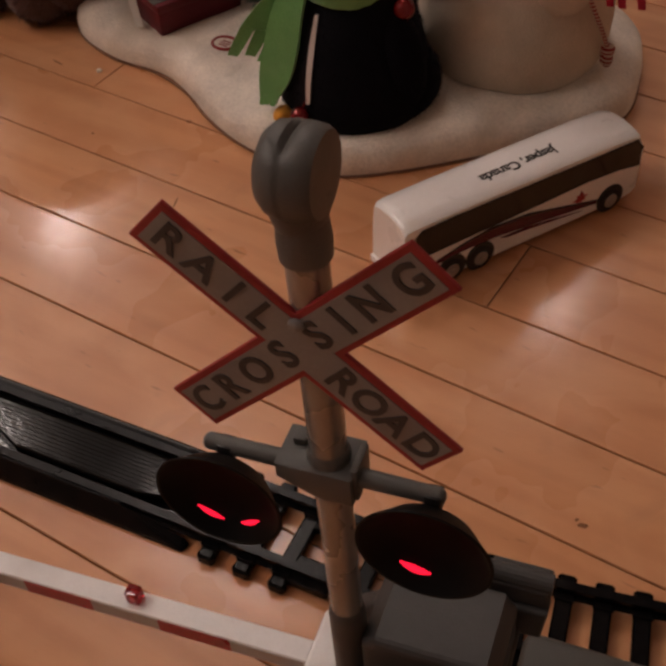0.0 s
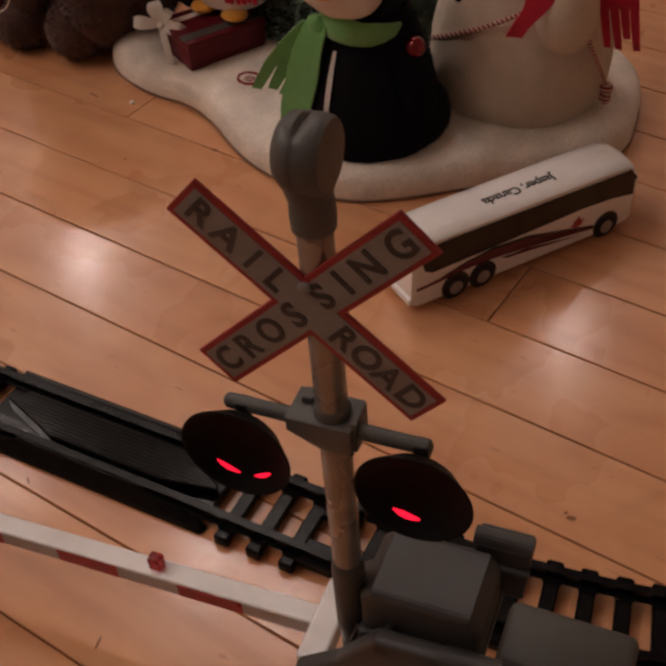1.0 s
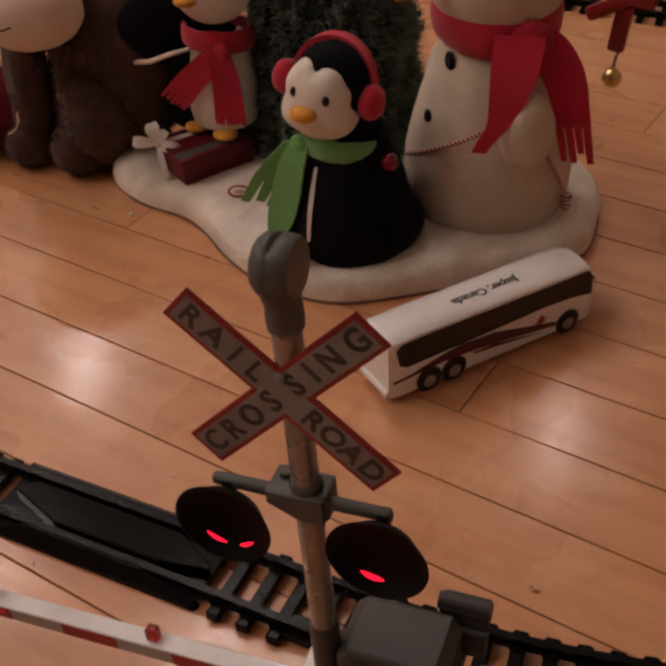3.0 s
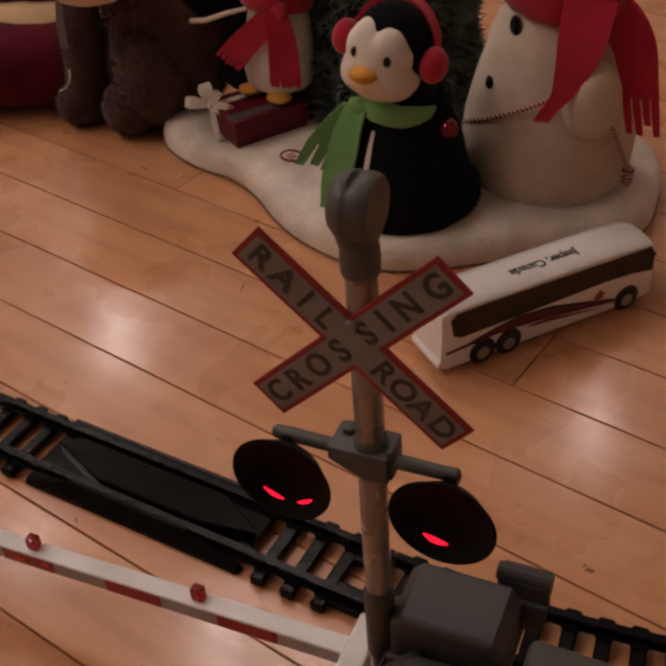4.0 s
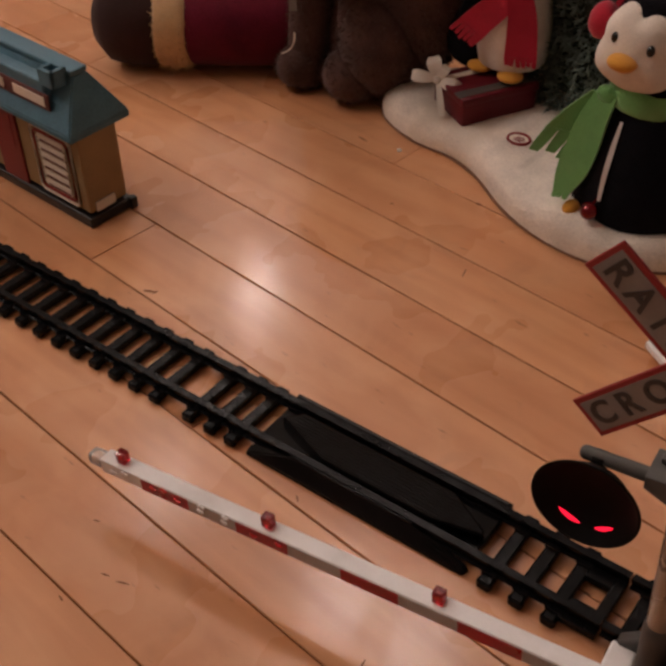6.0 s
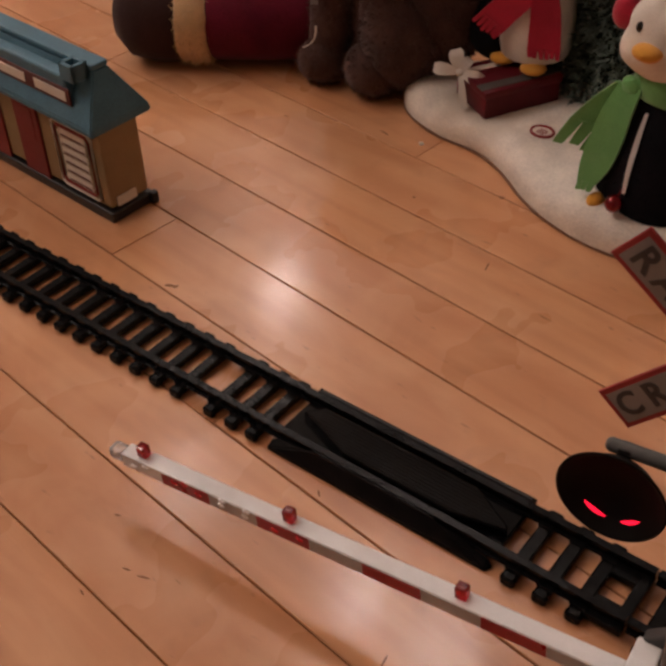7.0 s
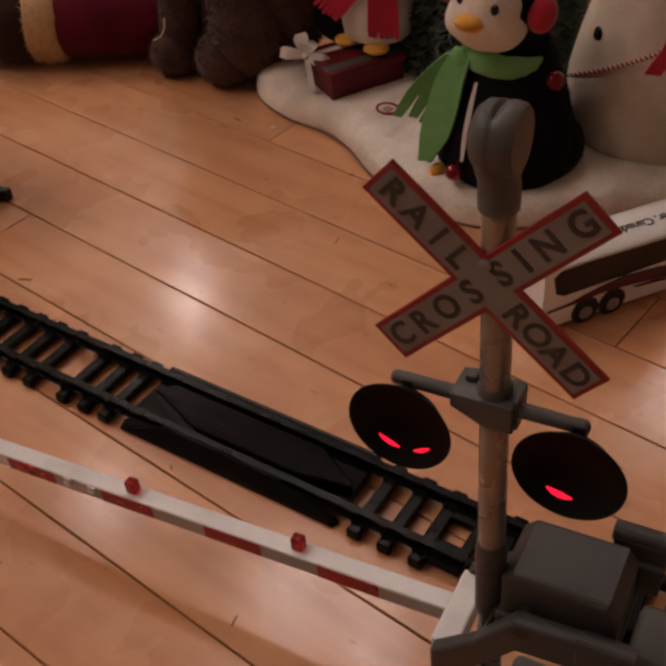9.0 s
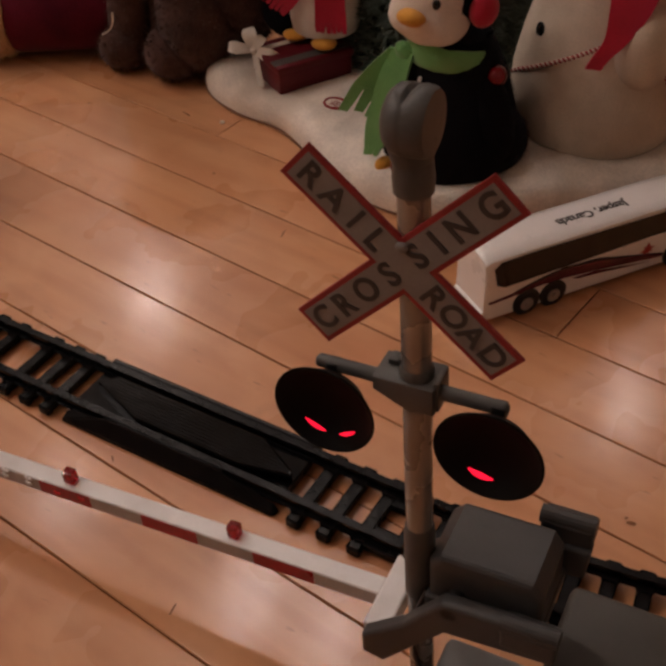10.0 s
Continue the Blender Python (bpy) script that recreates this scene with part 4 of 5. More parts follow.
    s.ribbon(zp, [0.02, 0.032, 0.03, 0.02], [Vector((1, 0.3, 0))] * 4, 0.03)
    # feet
    s.use(2)
    s.ball(c + Vector((-0.255, -0.455, 0.245)), (0.055, 0.075, 0.05), u=18, v=10)
    solo("plush_penguin", s, [DARKFUR, FLEECE, BEAK, BEAD, REDFELT, WHITE], "black and white plush penguin with red earmuffs on snow base", "plush toy")
    # green scarf
    sc = thing("scarf", "green felt scarf round the seated plush penguin", "scarf", Matrix())
    s = Shape()
    nk = Vector((2.445, 1.63, 0.99))
    ring = [nk + Vector((0.258 * math.cos(radians(a)), 0.262 * math.sin(radians(a)), -0.055 * math.sin(radians(a)) - 0.01 * math.cos(radians(a)))) for a in range(0, 361, 15)]
    s.roll(ring[:-1], 0.082, 0.024, (0.06, 0.1, 1), 2)
    part("neck_wrap", s, GREENFELT, sc)
    k0 = Vector((2.26, 1.37, 1.03))
    part("knot", Shape().ball(k0 + Vector((0, 0.02, -0.01)), (0.078, 0.05, 0.07), rough=0.2, seed=3), GREENFELT, sc)
    a = Vector((0.92, 0.05, 0.05))
    cloth_tail("long_tail", [k0, k0 + Vector((-0.03, -0.06, -0.15)), k0 + Vector((-0.055, -0.10, -0.34)), k0 + Vector((-0.085, -0.14, -0.53)), k0 + Vector((-0.12, -0.17, -0.68))], [0.16, 0.2, 0.225, 0.21, 0.12], [a] * 5, 0.025, 3, 0.05, GREENFELT, sc)
    cloth_tail("short_tail", [k0 + Vector((-0.03, 0.02, 0)), k0 + Vector((-0.12, -0.02, -0.13)), k0 + Vector((-0.19, -0.05, -0.26)), k0 + Vector((-0.22, -0.06, -0.32))], [0.15, 0.2, 0.25, 0.27], [Vector((0.85, 0.35, -0.1))] * 4, 0.025, 3, 0.2, GREENFELT, sc)
    b = Shape().ball((2.385, 1.16, 0.325), 0.06).rod((2.39, 1.18, 0.37), (2.415, 1.20, 0.43), 0.007)
    solo("bauble", b, SHINYRED, "shiny red bauble hanging at the penguin's zip", "bauble")


def back_penguin():
    s = Shape()
    c = Vector((0.935, 2.25, 0.50))
    s.use(1).lathe([(0.16, 0.0), (0.26, 0.03), (0.285, 0.15), (0.275, 0.35), (0.24, 0.55), (0.2, 0.72)], Matrix.Translation(c), 32, 0.02, 4)
    s.use(0)
    s.ball(c + Vector((-0.06, 0.10, 0.36)), (0.27, 0.24, 0.42), u=28, v=18)
    s.ball(c + Vector((-0.30, -0.04, 0.40)), (0.10, 0.2, 0.30), Matrix.Rotation(radians(26), 4, "Y"))
    s.ball(c + Vector((-0.42, -0.14, 0.78)), (0.40, 0.13, 0.30), Matrix.Rotation(radians(35), 4, "Z") @ Matrix.Rotation(radians(-22), 4, "Y"))
    s.ball(c + Vector((-0.32, -0.06, 0.14)), (0.25, 0.21, 0.26))
    s.use(1).ball(c + Vector((0.0, -0.02, 1.12)), (0.31, 0.29, 0.29), u=30, v=20)
    s.use(0).ball(c + Vector((-0.02, 0.06, 1.20)), (0.32, 0.29, 0.3), u=30, v=20)
    s.use(2).ball(c + Vector((-0.02, -0.31, 1.09)), (0.09, 0.1, 0.045))
    for x in (-0.14, 0.14):
        s.ball(c + Vector((x, -0.21, 0.0)), (0.1, 0.1, 0.04))
    s.use(3)
    for x in (-0.12, 0.12):
        s.ball(c + Vector((x, -0.27, 1.19)), (0.03, 0.025, 0.04))
    s.use(1).tube([c + Vector((-0.64, -0.37, 0.50)), c + Vector((-0.45, -0.33, 0.53)), c + Vector((-0.27, -0.28, 0.61)), c + Vector((-0.12, -0.22, 0.66))], [0.022, 0.021, 0.019, 0.016], 10)
    solo("plush_penguin", s, [DARKFUR, FLEECE, BEAK, BEAD], "white-bellied plush penguin standing on a red gift box", "plush toy")
    sc = thing("scarf", "red fringed felt scarf round the standing plush penguin", "scarf", Matrix())
    nk = c + Vector((0, -0.0, 0.73))
    ring = [nk + Vector((0.262 * math.cos(radians(a)), 0.25 * math.sin(radians(a)), -0.03 * math.sin(radians(a)))) for a in range(0, 361, 15)]
    part("neck_wrap", Shape().roll(ring[:-1], 0.09, 0.03, (0, 0, 1), 5), REDFELT, sc)
    k0 = nk + Vector((0.165, -0.235, -0.03))
    part("knot", Shape().ball(k0 + Vector((0, 0.03, 0)), (0.09, 0.045, 0.075), rough=0.2, seed=7), REDFELT, sc)
    a = Vector((0.85, 0.5, 0))
    cloth_tail("long_tail", [k0, k0 + Vector((0.05, 0.0, -0.2)), k0 + Vector((0.07, -0.01, -0.4)), k0 + Vector((0.08, -0.02, -0.52))], [0.17, 0.21, 0.23, 0.24], [a] * 4, 0.025, 6, 0.05, REDFELT, sc)
    cloth_tail("short_tail", [k0, k0 + Vector((-0.12, -0.05, -0.14)), k0 + Vector((-0.24, -0.09, -0.27)), k0 + Vector((-0.32, -0.12, -0.37))], [0.16, 0.2, 0.22, 0.23], [Vector((0.75, 0.25, -0.5))] * 4, 0.025, 6, 0.1, REDFELT, sc)


def gift_box():
    g = thing("gift_box", "dark red gift box with cream ribbon bow on snow", "gift box", put(0.88, 1.92, BASE_TOP - 0.02, 0, 0, 67))
    part("box", Shape().box((0.06, 0, 0.10), (0.64, 0.46, 0.20), 0.02), WRAP, g)
    part("lid", Shape().box((0.06, 0, 0.2), (0.66, 0.48, 0.06), 0.012), WRAP, g)
    part("ribbon", Shape().use(0, False).box((0.06, 0.13, 0.11), (0.675, 0.065, 0.25), 0.006), CREAM, g)
    part("ribbon", Shape().use(0, False).box((0.06, -0.15, 0.228), (0.66, 0.09, 0.014), 0.004), MIDGREY, g, "grey ribbon")
    # bow at the corner, its loops spread flat
    turn = Matrix.Rotation(radians(-67), 3, "Z")
    right, up = turn @ Vector((0.86, 0.51, 0)), turn @ Vector((-0.3, 0.4, 0.86))
    out = right.cross(up).normalized()
    p = Vector((-0.29, 0.12, 0.24))
    part("bow_knot", Shape().ball(p, (0.035, 0.035, 0.03)), RIBBON, g)
    for r, u, l, w in ((-1.0, 0.1, 0.2, 0.085), (-0.25, 1.0, 0.17, 0.1), (0.95, -0.3, 0.19, 0.095), (0.5, 0.7, 0.12, 0.07)):
        d = (right * r + up * u).normalized()
        part("bow_loop", Shape().ribbon([p, p + d * l * 0.35 + out * 0.03, p + d * l * 0.75 + out * 0.04, p + d * l], [0.03, w * 0.9, w * 1.15, w * 0.8], [out.cross(d)] * 4, 0.012), RIBBON, g, "white ribbon loop")
    d = right * 0.2 - up
    part("bow_tail", Shape().ribbon([p, p + d * 0.1 + out * 0.02, p + d * 0.2 + out * 0.03, p + d * 0.27 + out * 0.03], [0.03, 0.05, 0.05, 0.045], [right] * 4, 0.012), RIBBON, g)


def snowman():
    s = Shape()
    c = Vector((3.09, 2.61, 0))
    m = Matrix.Translation(c)
    s.use(0).lathe([(0.40, 0.17), (0.52, 0.19), (0.575, 0.27), (0.605, 0.40), (0.612, 0.54), (0.605, 0.66), (0.582, 0.78), (0.555, 0.92), (0.518, 1.06), (0.46, 1.25), (0.40, 1.42), (0.36, 1.55)], m, 48, 0.02, 3)
    s.ball(c + Vector((0, -0.02, 1.93)), (0.46, 0.45, 0.44), u=36, v=24)
    # arms
    s.ball(c + Vector((0.44, -0.37, 1.05)), (0.19, 0.21, 0.33), Matrix.Rotation(radians(8), 4, "Y") @ Matrix.Rotation(radians(24), 4, "X"), 28, 20)
    s.ball(c + Vector((-0.40, 0.12, 1.16)), (0.16, 0.2, 0.3), Matrix.Rotation(radians(18), 4, "Y"), 28, 20)
    # coal buttons
    s.use(1)
    for z, r, a in ((1.43, 0.40, -112), (1.005, 0.52, -121)):
        a = radians(a)
        d = Vector((math.cos(a), math.sin(a), 0.18))
        s.ball(c + Vector((r * math.cos(a), r * math.sin(a), z)), (0.055, 0.02, 0.075), Matrix.Rotation(a + math.pi / 2, 4, "Z"), 20, 12)
    # carrot nose of the head
    s.use(2).rod(c + Vector((-0.2, -0.40, 1.95)), c + Vector((-0.38, -0.72, 1.93)), 0.06, 0.008)
    solo("plush_snowman", s, [VELOUR, BEAD, BEAK], "white plush snowman with black buttons sitting on the snow base", "plush toy")
    # red scarf
    sc = thing("scarf", "red fringed fleece scarf round the plush snowman", "scarf", Matrix())
    nk = c + Vector((0, 0, 1.66))
    ring = [nk + Vector((0.39 * math.cos(radians(a)), 0.39 * math.sin(radians(a)), 0.02 * math.sin(radians(2 * a)))) for a in range(0, 361, 12)]
    part("neck_wrap", Shape().roll(ring[:-1], 0.15, 0.06, (0, 0, 1), 9), REDFELT, sc)
    k0 = c + Vector((0.37, -0.30, 1.64))
    part("knot", Shape().ball(k0 + Vector((0.0, 0.03, 0.01)), (0.15, 0.08, 0.13), Matrix.Rotation(radians(20), 4, "Z"), rough=0.15, seed=5), REDFELT, sc)
    a = Vector((0.92, 0.35, 0))
    s = Shape().ribbon([k0 + Vector((-0.03, -0.06, 0.06)), k0 + Vector((0.0, -0.18, -0.12)), k0 + Vector((0.01, -0.27, -0.28)), k0 + Vector((-0.03, -0.32, -0.46)), k0 + Vector((-0.10, -0.345, -0.58)), k0 + Vector((-0.145, -0.35, -0.67))], [0.33, 0.31, 0.25, 0.15, 0.11, 0.10], [a] * 6, 0.03)
    part("front_tail", s, REDFELT, sc)
    cloth_tail("side_tail", [k0 + Vector((0.02, 0, 0)), k0 + Vector((0.13, 0.05, -0.06)), k0 + Vector((0.24, 0.08, -0.22)), k0 + Vector((0.30, 0.09, -0.42)), k0 + Vector((0.34, 0.08, -0.56))], [0.28, 0.28, 0.27, 0.25, 0.24], [Vector((0.3, 0.75, 0.7)), Vector((0.5, 0.75, 0.6)), Vector((0.8, 0.5, 0.3)), Vector((0.92, 0.4, 0)), Vector((0.92, 0.4, 0.0))], 0.03, 4, 0.24, REDFELT, sc)
    # candy-striped cord with a tassel
    cord = thing("cord", "red and white twisted cord round the plush snowman", "cord", Matrix())
    pts = []
    for k in range(17):
        a = radians(-165 + 6.6 * k)
        r = 0.61 - 0.0022 * k
        pts.append(c + Vector((r * math.cos(a), r * math.sin(a), 0.51 + 0.038 * k)))
    part("strand", Shape().tube(pts, 0.016, 8), ROPE, cord)
    pts = [c + Vector((0.66 * math.cos(radians(a)), 0.66 * math.sin(radians(a)), z)) for a, z in ((-29, 0.89), (-23, 0.77), (-16, 0.64), (-10, 0.53), (-5, 0.44))]
    part("strand", Shape().tube(pts, 0.014, 8), ROPE_UPRIGHT, cord)
    e = pts[-1]
    part("tassel", Shape().ball(e, (0.045, 0.045, 0.04)).ball(e + Vector((0.01, -0.01, -0.06)), (0.035, 0.035, 0.055)).tube([e + Vector((-0.03, -0.01, 0)), e + Vector((-0.02, -0.02, -0.09))], 0.012), ROPE_UPRIGHT, cord)
    # little red ball where the cord meets the penguin
    solo("bauble", Shape().ball((2.80, 1.65, 0.90), 0.07), SHINYRED, "shiny dark red bauble at the seated penguin's side", "bauble")


def fir():
    rnd = random.Random(11)
    t = thing("toy_tree", "dark green artificial fir tree in the plush group", "toy tree", put(1.47, 3.0, BASE_TOP))
    part("trunk", Shape().rod((0, 0, -0.05), (0, 0, 2.6), 0.06, 0.02, 12), DARKBROWN, t)
    # solid filler core, its dark green standing for shade between the branches
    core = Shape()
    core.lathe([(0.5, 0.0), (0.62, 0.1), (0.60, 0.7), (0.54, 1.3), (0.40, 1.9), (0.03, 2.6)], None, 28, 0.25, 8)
    part("inner_shade_core", core, PINE_SHADE, t)
    s = Shape().use(0, False)
    for i in range(42000):
        z = rnd.uniform(0, 2.5)
        full = 0.79 - 0.13 * z if z < 1.5 else 0.59 * (2.65 - z) / 1.15
        a = rnd.uniform(0, 2 * math.pi)
        r = full * (0.95 + 0.16 * noise.noise(Vector((math.cos(a) * 3, math.sin(a) * 3, z * 3))) + 0.14 * noise.noise(Vector((math.cos(a) * 9, math.sin(a) * 9, z * 8)))) * rnd.uniform(0.9, 1.0)
        p = Vector((r * math.cos(a), r * math.sin(a), z))
        d = (Vector((math.cos(a), math.sin(a), rnd.uniform(-0.5, 0.7))) + Vector((rnd.uniform(-0.7, 0.7), rnd.uniform(-0.7, 0.7), 0))).normalized()
        side = d.cross(Vector((rnd.uniform(-1, 1), rnd.uniform(-1, 1), 1))).normalized() * 0.012
        l = rnd.uniform(0.05, 0.11)
        s.bm.faces.new([s.bm.verts.new(p - side), s.bm.verts.new(p + side), s.bm.verts.new(p + d * l)])
    tagged(part("needles", s.settle(), PINE, t), kind="stuff")


def bear():
    s = Shape()
    s.use(0)
    s.ball((-0.10, 2.14, 0.80), (0.62, 0.46, 0.78), u=36, v=24, rough=0.05, freq=2)
    s.ball((-0.04, 1.95, 0.42), (0.36, 0.38, 0.42), u=32, v=22, rough=0.05, freq=2)
    for x, y, r in ((-0.67, 1.60, 0.175), (-0.22, 1.73, 0.20)):
        s.lathe([(0.1, 0.0), (r * 0.97, 0.05), (r * 1.05, 0.2), (r * 0.95, 0.45), (r * 0.95, 0.8), (r * 0.8, 1.1)], Matrix.Translation((x, y, 0)) @ Matrix.Rotation(radians(-6), 4, "X"), 24, 0.02, 6)
    s.ball((-0.46, 1.80, 1.52), (0.44, 0.40, 0.32), u=36, v=24, rough=0.04)
    s.ball((-0.68, 1.55, 0.19), (0.195, 0.21, 0.19), u=28, v=18, rough=0.05)
    s.ball((-0.20, 1.66, 0.23), (0.24, 0.24, 0.23), u=28, v=18, rough=0.05)
    s.ball((-0.03, 1.78, 0.50), (0.33, 0.29, 0.42), u=28, v=18, rough=0.05)
    s.ball((-0.40, 1.98, 0.42), (0.36, 0.26, 0.5), u=28, v=18, rough=0.05)
    s.fur(26000, 0.04, 0.004, 5)
    s.use(1).ball((-0.30, 1.51, 1.43), (0.42, 0.28, 0.30), Matrix.Rotation(radians(38), 4, "Z"), 36, 24, 0.03)
    s.use(2)
    s.tube([(-0.44, 1.20, 1.41), (-0.36, 1.185, 1.385), (-0.27, 1.185, 1.40), (-0.19, 1.215, 1.43)], 0.007, 6)
    solo("plush_bear", s, [BROWNFUR, TANFUR, DARKBROWN], "brown plush animal with a tan muzzle sitting on the floor", "plush toy")
    # sewn-in label and hang tag
    tag = thing("hang_tag", "grey ribbon tag hanging from the brown plush animal", "tag", Matrix())
    part("ribbon", Shape().ribbon([(-0.62, 1.46, 1.10), (-0.625, 1.44, 0.92), (-0.615, 1.43, 0.72)], [0.05, 0.06, 0.06], [Vector((0.7, 0.7, 0))] * 3, 0.012), PALEGREY, tag)
    part("label", Shape().ribbon([(-0.60, 1.42, 0.55), (-0.60, 1.41, 0.47), (-0.635, 1.39, 0.40), (-0.70, 1.37, 0.355)], [0.018, 0.022, 0.022, 0.02], [Vector((0.6, 0.5, 0.5))] * 4, 0.008), CREAM, tag)


def lying_plush():
    s = Shape()
    a, b = Vector((-2.25, 0.80, 0.38)), Vector((-0.80, 1.95, 0.40))
    d = (b - a).normalized()
    m = Matrix.Translation(a) @ d.to_track_quat("Z", "Y").to_matrix().to_4x4()
    L = (b - a).length
    s.use(0).lathe([(0.02, -0.14), (0.20, -0.10), (0.33, 0.02), (0.385, 0.2), (0.385, 0.40), (0.35, 0.50)], m, 40, 0.02, 9)
    s.use(1).lathe([(0.33, 0.45), (0.395, 0.48), (0.41, 0.57), (0.405, 0.67), (0.38, 0.72), (0.33, 0.74)], m, 40, 0.03, 3)
    s.fur(6000, 0.05, 0.006, 9, (0, 0, -0.2))
    s.use(2).lathe([(0.34, 0.70), (0.375, 0.76), (0.375, 1.2), (0.36, 1.6), (0.3, L), (0.05, L + 0.12)], m, 40, 0.02, 1)
    s.use(3).ball((-1.33, 1.78, 0.68), (0.55, 0.3, 0.19), Matrix.Rotation(radians(38), 4, "Z"), 30, 20, 0.05)
    s.use(2).ball((-1.45, 1.97, 0.93), (0.6, 0.3, 0.2), Matrix.Rotation(radians(38), 4, "Z"), 30, 20, 0.05)
    solo("plush_figure", s, [DARKBROWN, GOLDFUR, MAROON, GOLDFUR], "maroon and brown plush figure with gold fur trim on floor", "plush toy")


# ---- depot ----
def depot():
    d = thing("toy_depot", "tan plastic toy railway depot with a teal roof on the floor", "toy building", put(-0.275, -0.915, 0, 0, 0, 3))
    L, D, H = 2.3, 0.39, 0.74   # runs along -x, back along +y
    part("base", Shape().use(0, False).box((-L / 2, D / 2, 0.04), (L, D, 0.08), 0.012).box((0.005, D - 0.02, 0.045), (0.05, 0.06, 0.09), 0.01), BLACK, d, "black base")
    wall = part("wall", Shape().use(0, False).box((-L / 2, D / 2, H / 2 + 0.06), (L - 0.06, D - 0.06, H - 0.08), 0.012), TAN, d)
    part("nameplate", Shape().use(0, False).box((-0.024, D / 2 - 0.03, 0.135), (0.016, 0.17, 0.075), 0.006), CREAM, wall, "cream nameplate")
    # hipped roof with a raised front fascia
    z0, z1, e = H - 0.03, 1.08, 0.06
    s = Shape().use(0, False)
    p = [(e * 0.5, -e, z0), (e * 0.5, D + e, z0), (-L - e, D + e, z0), (-L - e, -e, z0)]
    q = [(-0.10, D / 2 - 0.06, z1), (-0.10, D / 2 + 0.06, z1), (-L + 0.17, D / 2 + 0.06, z1), (-L + 0.17, D / 2 - 0.06, z1)]
    lo, mid, hi = [s.bm.verts.new(v) for v in p], [s.bm.verts.new((x, y, z + 0.05)) for x, y, z in p], [s.bm.verts.new(v) for v in q]
    s.bm.faces.new(lo[::-1]), s.bm.faces.new(hi)
    for a, b in ((lo, mid), (mid, hi)):
        for k in range(4):
            s.bm.faces.new((a[k], a[(k + 1) % 4], b[(k + 1) % 4], b[k]))
    bmesh.ops.recalc_face_normals(s.bm, faces=s.bm.faces)
    bmesh.ops.bevel(s.bm, geom=list(s.bm.edges), offset=0.01, segments=2, affect="EDGES")
    roof = part("roof", s.settle(), TEAL, d)
    s = Shape().use(0, False).box((-0.10 - (L - 0.27) / 2, D / 2, z1 + 0.02), (L - 0.27, 0.14, 0.04), 0.012)
    part("ridge_cap", s, TEAL, roof)
    # sign parapet along the front
    part("parapet", Shape().use(0, False).box((-1.13, 0.045, 0.935), (1.78, 0.1, 0.24), 0.015), TEAL, roof)
    part("sign_panel", Shape().use(0, False).box((-1.06, -0.008, 0.915), (1.72, 0.012, 0.12), 0.004), SIGNRED, roof, "brown-red sign panel")
    for x, w in ((-0.41, 0.34), (-0.99, 0.6), (-1.6, 0.36)):
        part("sign_strip", Shape().use(0, False).box((x, -0.016, 0.915), (w, 0.008, 0.07), 0.003), CREAM, roof, "cream sign strip")
    s = Shape().use(0, False)
    for x, y, sx, sy in ((-0.20, 0.0, 0.14, 0.03), (-0.20, 0.1, 0.14, 0.03), (-0.255, 0.05, 0.03, 0.13), (-0.145, 0.05, 0.03, 0.13)):
        s.box((x, y + 0.01, 1.09), (sx, sy, 0.12), 0.004, segs=1)
    part("chimney", s, TEAL, roof)
    # shuttered window panels and red doors
    for x0, x1 in ((-0.55, -0.12), (-2.05, -1.63)):
        cx, wd = (x0 + x1) / 2, x1 - x0
        w = part("window", Shape().use(0, False).box((cx, 0.027, 0.385), (wd, 0.012, 0.52), 0.004), TAN, wall, "framed window")
        for k, (inset, material) in enumerate(((0.0, CREAM), (0.03, SIGN_RED), (0.055, CREAM))):
            hw, hh = wd / 2 - inset, 0.26 - inset
            ring = [(cx + sx * (hw - ex), 0.02, 0.385 + sz * (hh - ez)) for sx, sz, ex, ez in ((-1, -1, 0.03, 0), (1, -1, 0.03, 0), (1, -1, 0, 0.03), (1, 1, 0, 0.03), (1, 1, 0.03, 0), (-1, 1, 0.03, 0), (-1, 1, 0, 0.03), (-1, -1, 0, 0.03))]
            part("border", Shape().tube(ring, 0.011 if k != 2 else 0.006, 6, True), material, w)
        for k in range(6):
            pane = part("pane", Shape().use(0, False).box((cx, 0.02, 0.205 + 0.072 * k), (wd - 0.15, 0.014, 0.058), 0.004, segs=1), CREAM, w)
            part("bar", Shape().use(0, False).box((cx + 0.01, 0.012, 0.192 + 0.072 * k), (wd - 0.18, 0.004, 0.012)), SIGNRED, pane)
    for x0, x1 in ((-1.0, -0.72), (-1.5, -1.2)):
        door = part("door", Shape().use(0, False).box(((x0 + x1) / 2, 0.022, 0.38), (x1 - x0, 0.02, 0.62), 0.004), DEPOTRED, wall, "dark red door")
        part("panel", Shape().use(0, False).box(((x0 + x1) / 2, 0.014, 0.5), ((x1 - x0) * 0.6, 0.012, 0.26), 0.004), DEPOTRED, door)


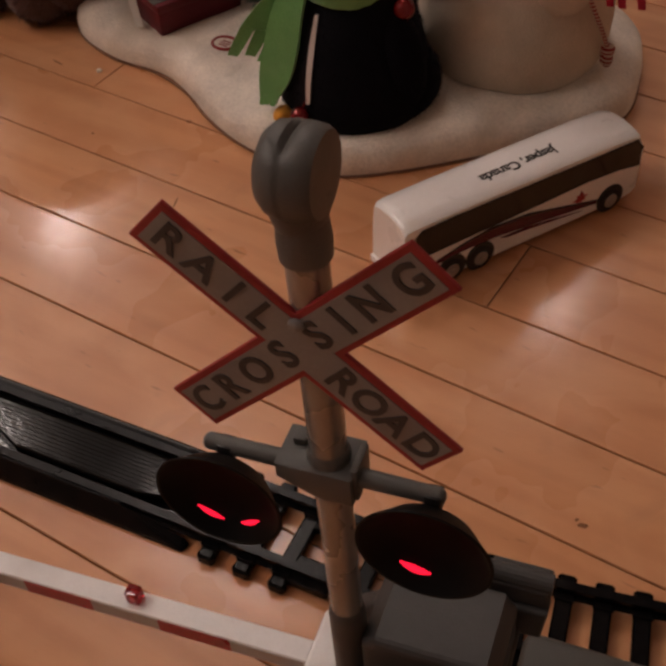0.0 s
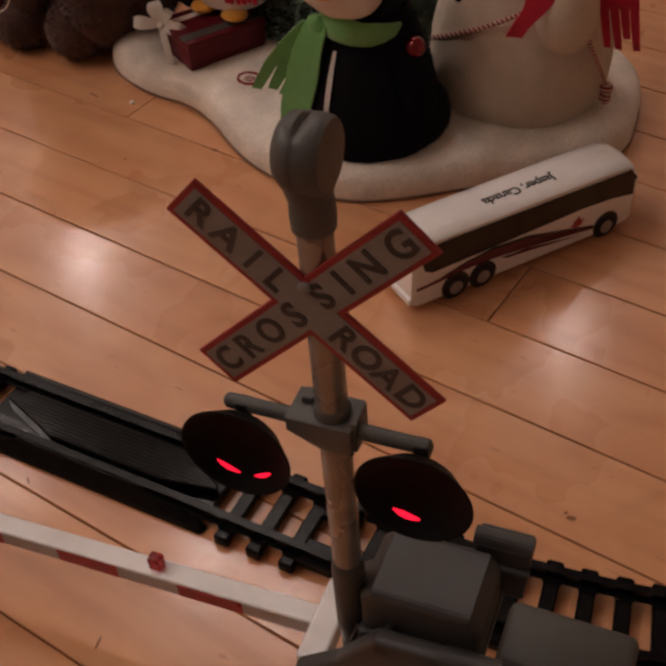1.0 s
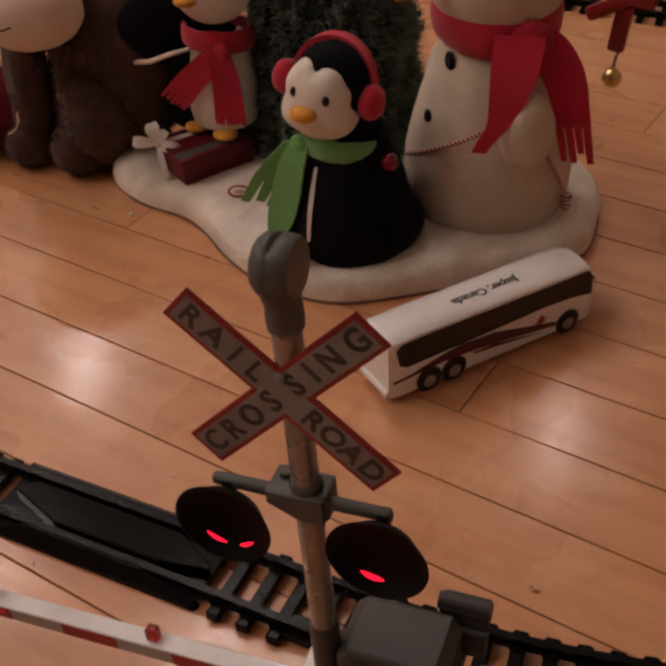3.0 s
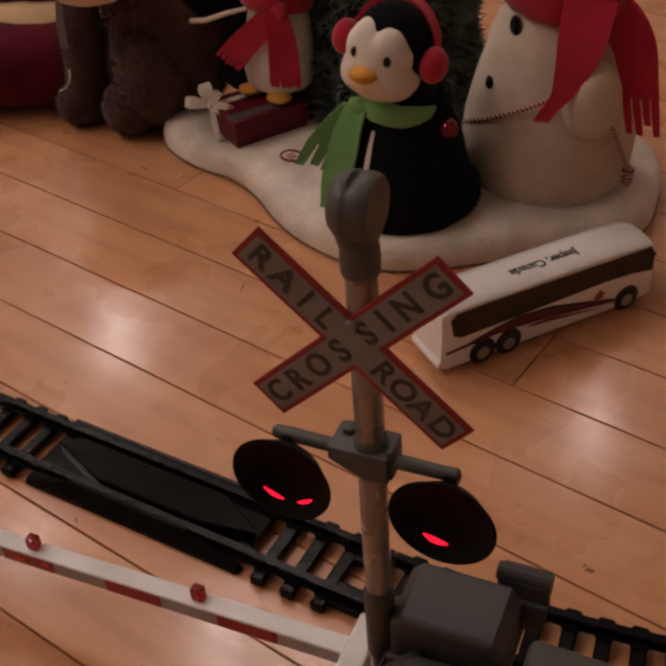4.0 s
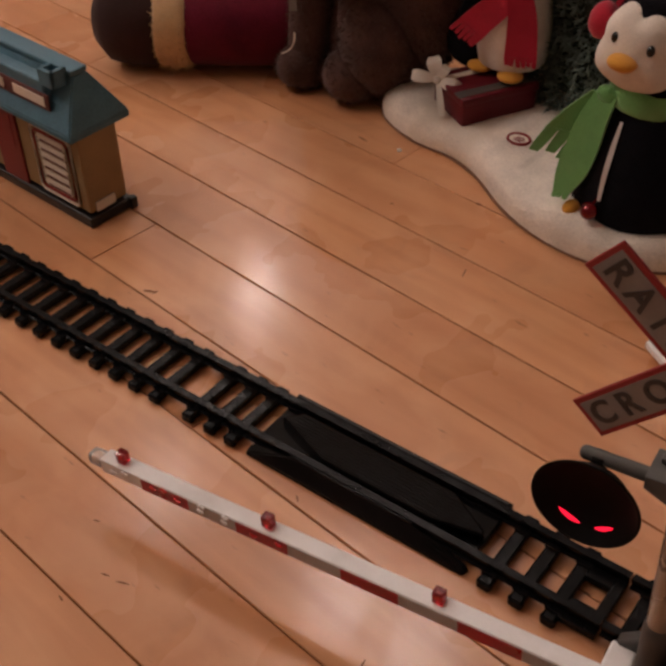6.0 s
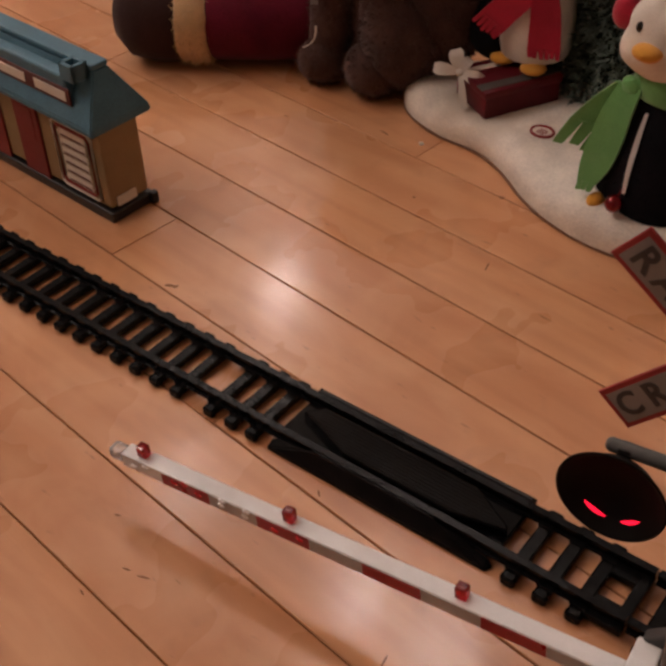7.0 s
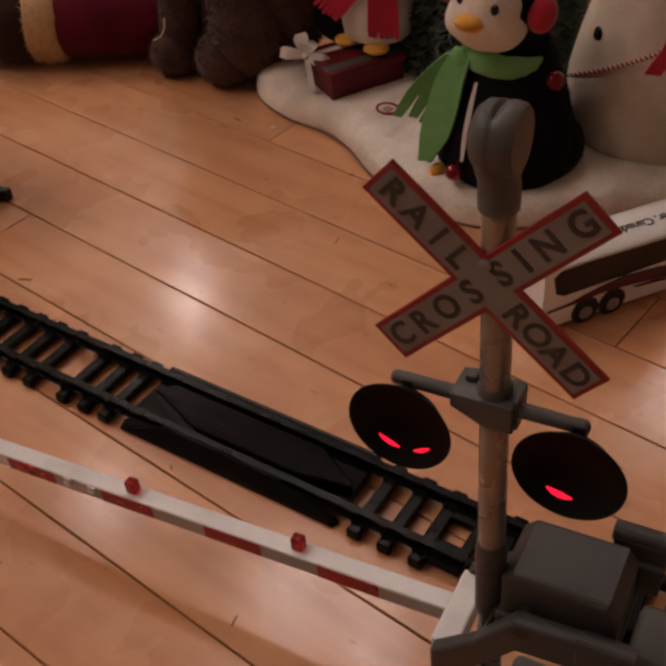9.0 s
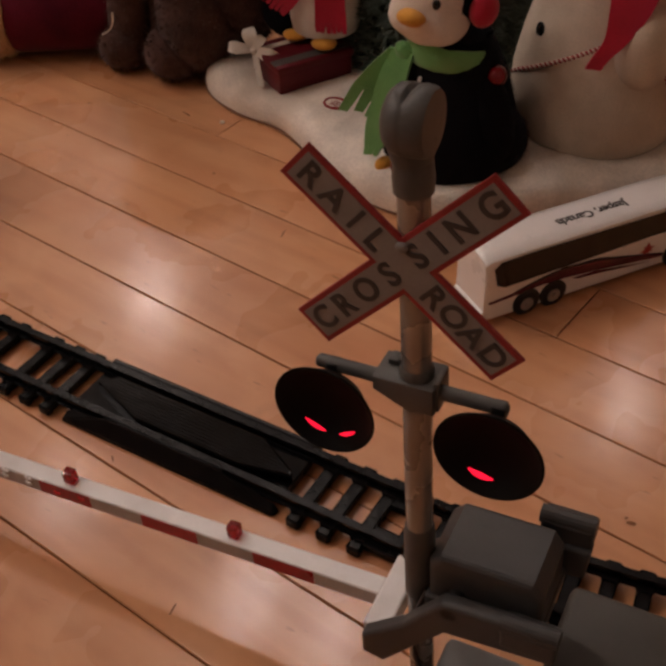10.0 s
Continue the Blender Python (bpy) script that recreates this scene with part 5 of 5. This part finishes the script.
# ---- hanging ornament ----
def ornament():
    o = thing("ornament", "red wooden hanging ornament with a brass jingle bell", "ornament", Matrix())
    k = Vector((3.75, 3.2, 1.40))
    part("bell", Shape().ball((3.66, 3.5, 0.95), 0.075).rod((3.66, 3.5, 1.02), (3.66, 3.5, 1.04), 0.02), GOLD, o, "brass jingle bell")
    part("cord", Shape().tube([(3.66, 3.5, 1.03), (3.675, 3.48, 1.12), (3.70, 3.46, 1.2)], 0.012, 8), CORD, o)
    part("leg", Shape().box((3.69, 3.45, 1.36), (0.13, 0.06, 0.36), 0.03, Matrix.Rotation(radians(6), 4, "Y")), SIGN_RED, o, "red wooden leg")
    part("leg", Shape().box((3.60, 3.40, 1.53), (0.34, 0.06, 0.11), 0.03, Matrix.Rotation(radians(-28), 4, "Y") @ Matrix.Rotation(radians(12), 4, "Z")), SIGN_RED, o, "red wooden leg")
    part("body", Shape().box((3.76, 3.45, 1.78), (0.34, 0.1, 0.5), 0.06), SIGN_RED, o, "red wooden body")
    part("string", Shape().tube([(3.76, 3.45, 2.0), (3.76, 3.45, 2.6), (3.77, 3.46, 3.2)], 0.006, 6), CORD, o)


# ---- floorboards ----
W_BOARD = 0.57


def floorboards(floor):
    """Strips along x; each board a piece of its own, with eased edges and a dark seam."""
    cache = {}

    def board(length):
        key = round(length, 2)
        if key in cache:
            return cache[key]
        s = Shape().use(0, False)
        h, w, c = key / 2 - 0.0045, W_BOARD / 2 - 0.0052, 0.0035
        prof = [(-w, -0.013), (w, -0.013), (w, -c), (w - c, 0.0), (-w + c, 0.0), (-w, -c)]
        a = [s.bm.verts.new((-h, y, z)) for y, z in prof]
        b = [s.bm.verts.new((h, y, z)) for y, z in prof]
        for k in range(6):
            s.bm.faces.new((a[k], a[(k + 1) % 6], b[(k + 1) % 6], b[k]))
        s.bm.faces.new(a), s.bm.faces.new(b[::-1])
        bmesh.ops.recalc_face_normals(s.bm, faces=s.bm.faces)
        ob = link_mesh("plank", s.settle(), MAPLE, floor)
        cache[key] = ob.data
        bpy.data.objects.remove(ob)
        return cache[key]

    joints = {-2: [0.0], -3: [1.717], 1: [-2.37, 3.93], 2: [0.715], 8: [3.67], 0: [-2.36]}
    for r in range(-24, 56):
        y = (r + 0.5) * W_BOARD
        cuts = sorted(joints.get(r, []))
        rnd = random.Random(40 + r)
        middle = -8 <= r <= 12
        stops = cuts or [rnd.uniform(6.3, 7.5) if middle else rnd.uniform(-1, 8)]
        steps = ((9.0, 10.0, 11.0) if cuts else (11.0, 12.0)) if middle else (4.2, 5.6, 7.4, 9.0, 11.0)
        while stops[-1] < 18.9:
            stops.append(min(stops[-1] + rnd.choice(steps), 19.0))
        while stops[0] > -23.9:
            stops.insert(0, max(stops[0] - rnd.choice(steps), -24.0))
        for x0, x1 in zip(stops, stops[1:]):
            if x1 - x0 < 0.3:
                continue
            ob = new("plank", board(x1 - x0))
            ob.parent = floor
            ob.location = ((x0 + x1) / 2 * U, y * U, 0)


def marks():
    """A few dents and crumbs on the boards."""
    for x, y, l, a, w in [(4.9, -0.45, 0.045, 20, 0.014), (4.865, -0.435, 0.02, 60, 0.008), (0.56, -1.09, 0.07, 35, 0.012), (0.60, -1.07, 0.04, 80, 0.01), (1.06, 0.73, 0.025, 10, 0.008)] + [(*m, 0.0055) for m in ((1.95, 0.44, 0.085, 111), (3.43, -2.16, 0.07, 107), (2.515, -1.667, 0.05, -35), (2.27, -2.624, 0.07, 28), (2.17, -2.652, 0.045, 22), (1.523, 1.145, 0.05, 10), (-0.47, 0.922, 0.03, 0), (1.862, -2.476, 0.035, 30), (2.122, -2.883, 0.04, -10), (0.30, 1.25, 0.11, -8), (1.528, 1.129, 0.03, 20))]:
        s = Shape().ball((0, 0, 0), (l / 2, w, 0.001), u=14, v=6, rough=0.35, seed=x, freq=1.5)
        solo("scuff", s, SCUFF, "small dark dent in the floorboard", "scuff", put(x, y, 0.001, 0, 0, a), "floor scuffs")
    solo("crumb", Shape().ball((0.628, 1.304, 0.012), (0.022, 0.018, 0.013), u=10, v=8, rough=0.3), CREAM, "tiny pale crumb on the floorboards", "crumb")


floor_slab = room()
tracks()
crossing()
signal()
bus()
snow_base()
front_penguin()
back_penguin()
gift_box()
snowman()
fir()
bear()
lying_plush()
depot()
ornament()
marks()
floorboards(floor_slab)
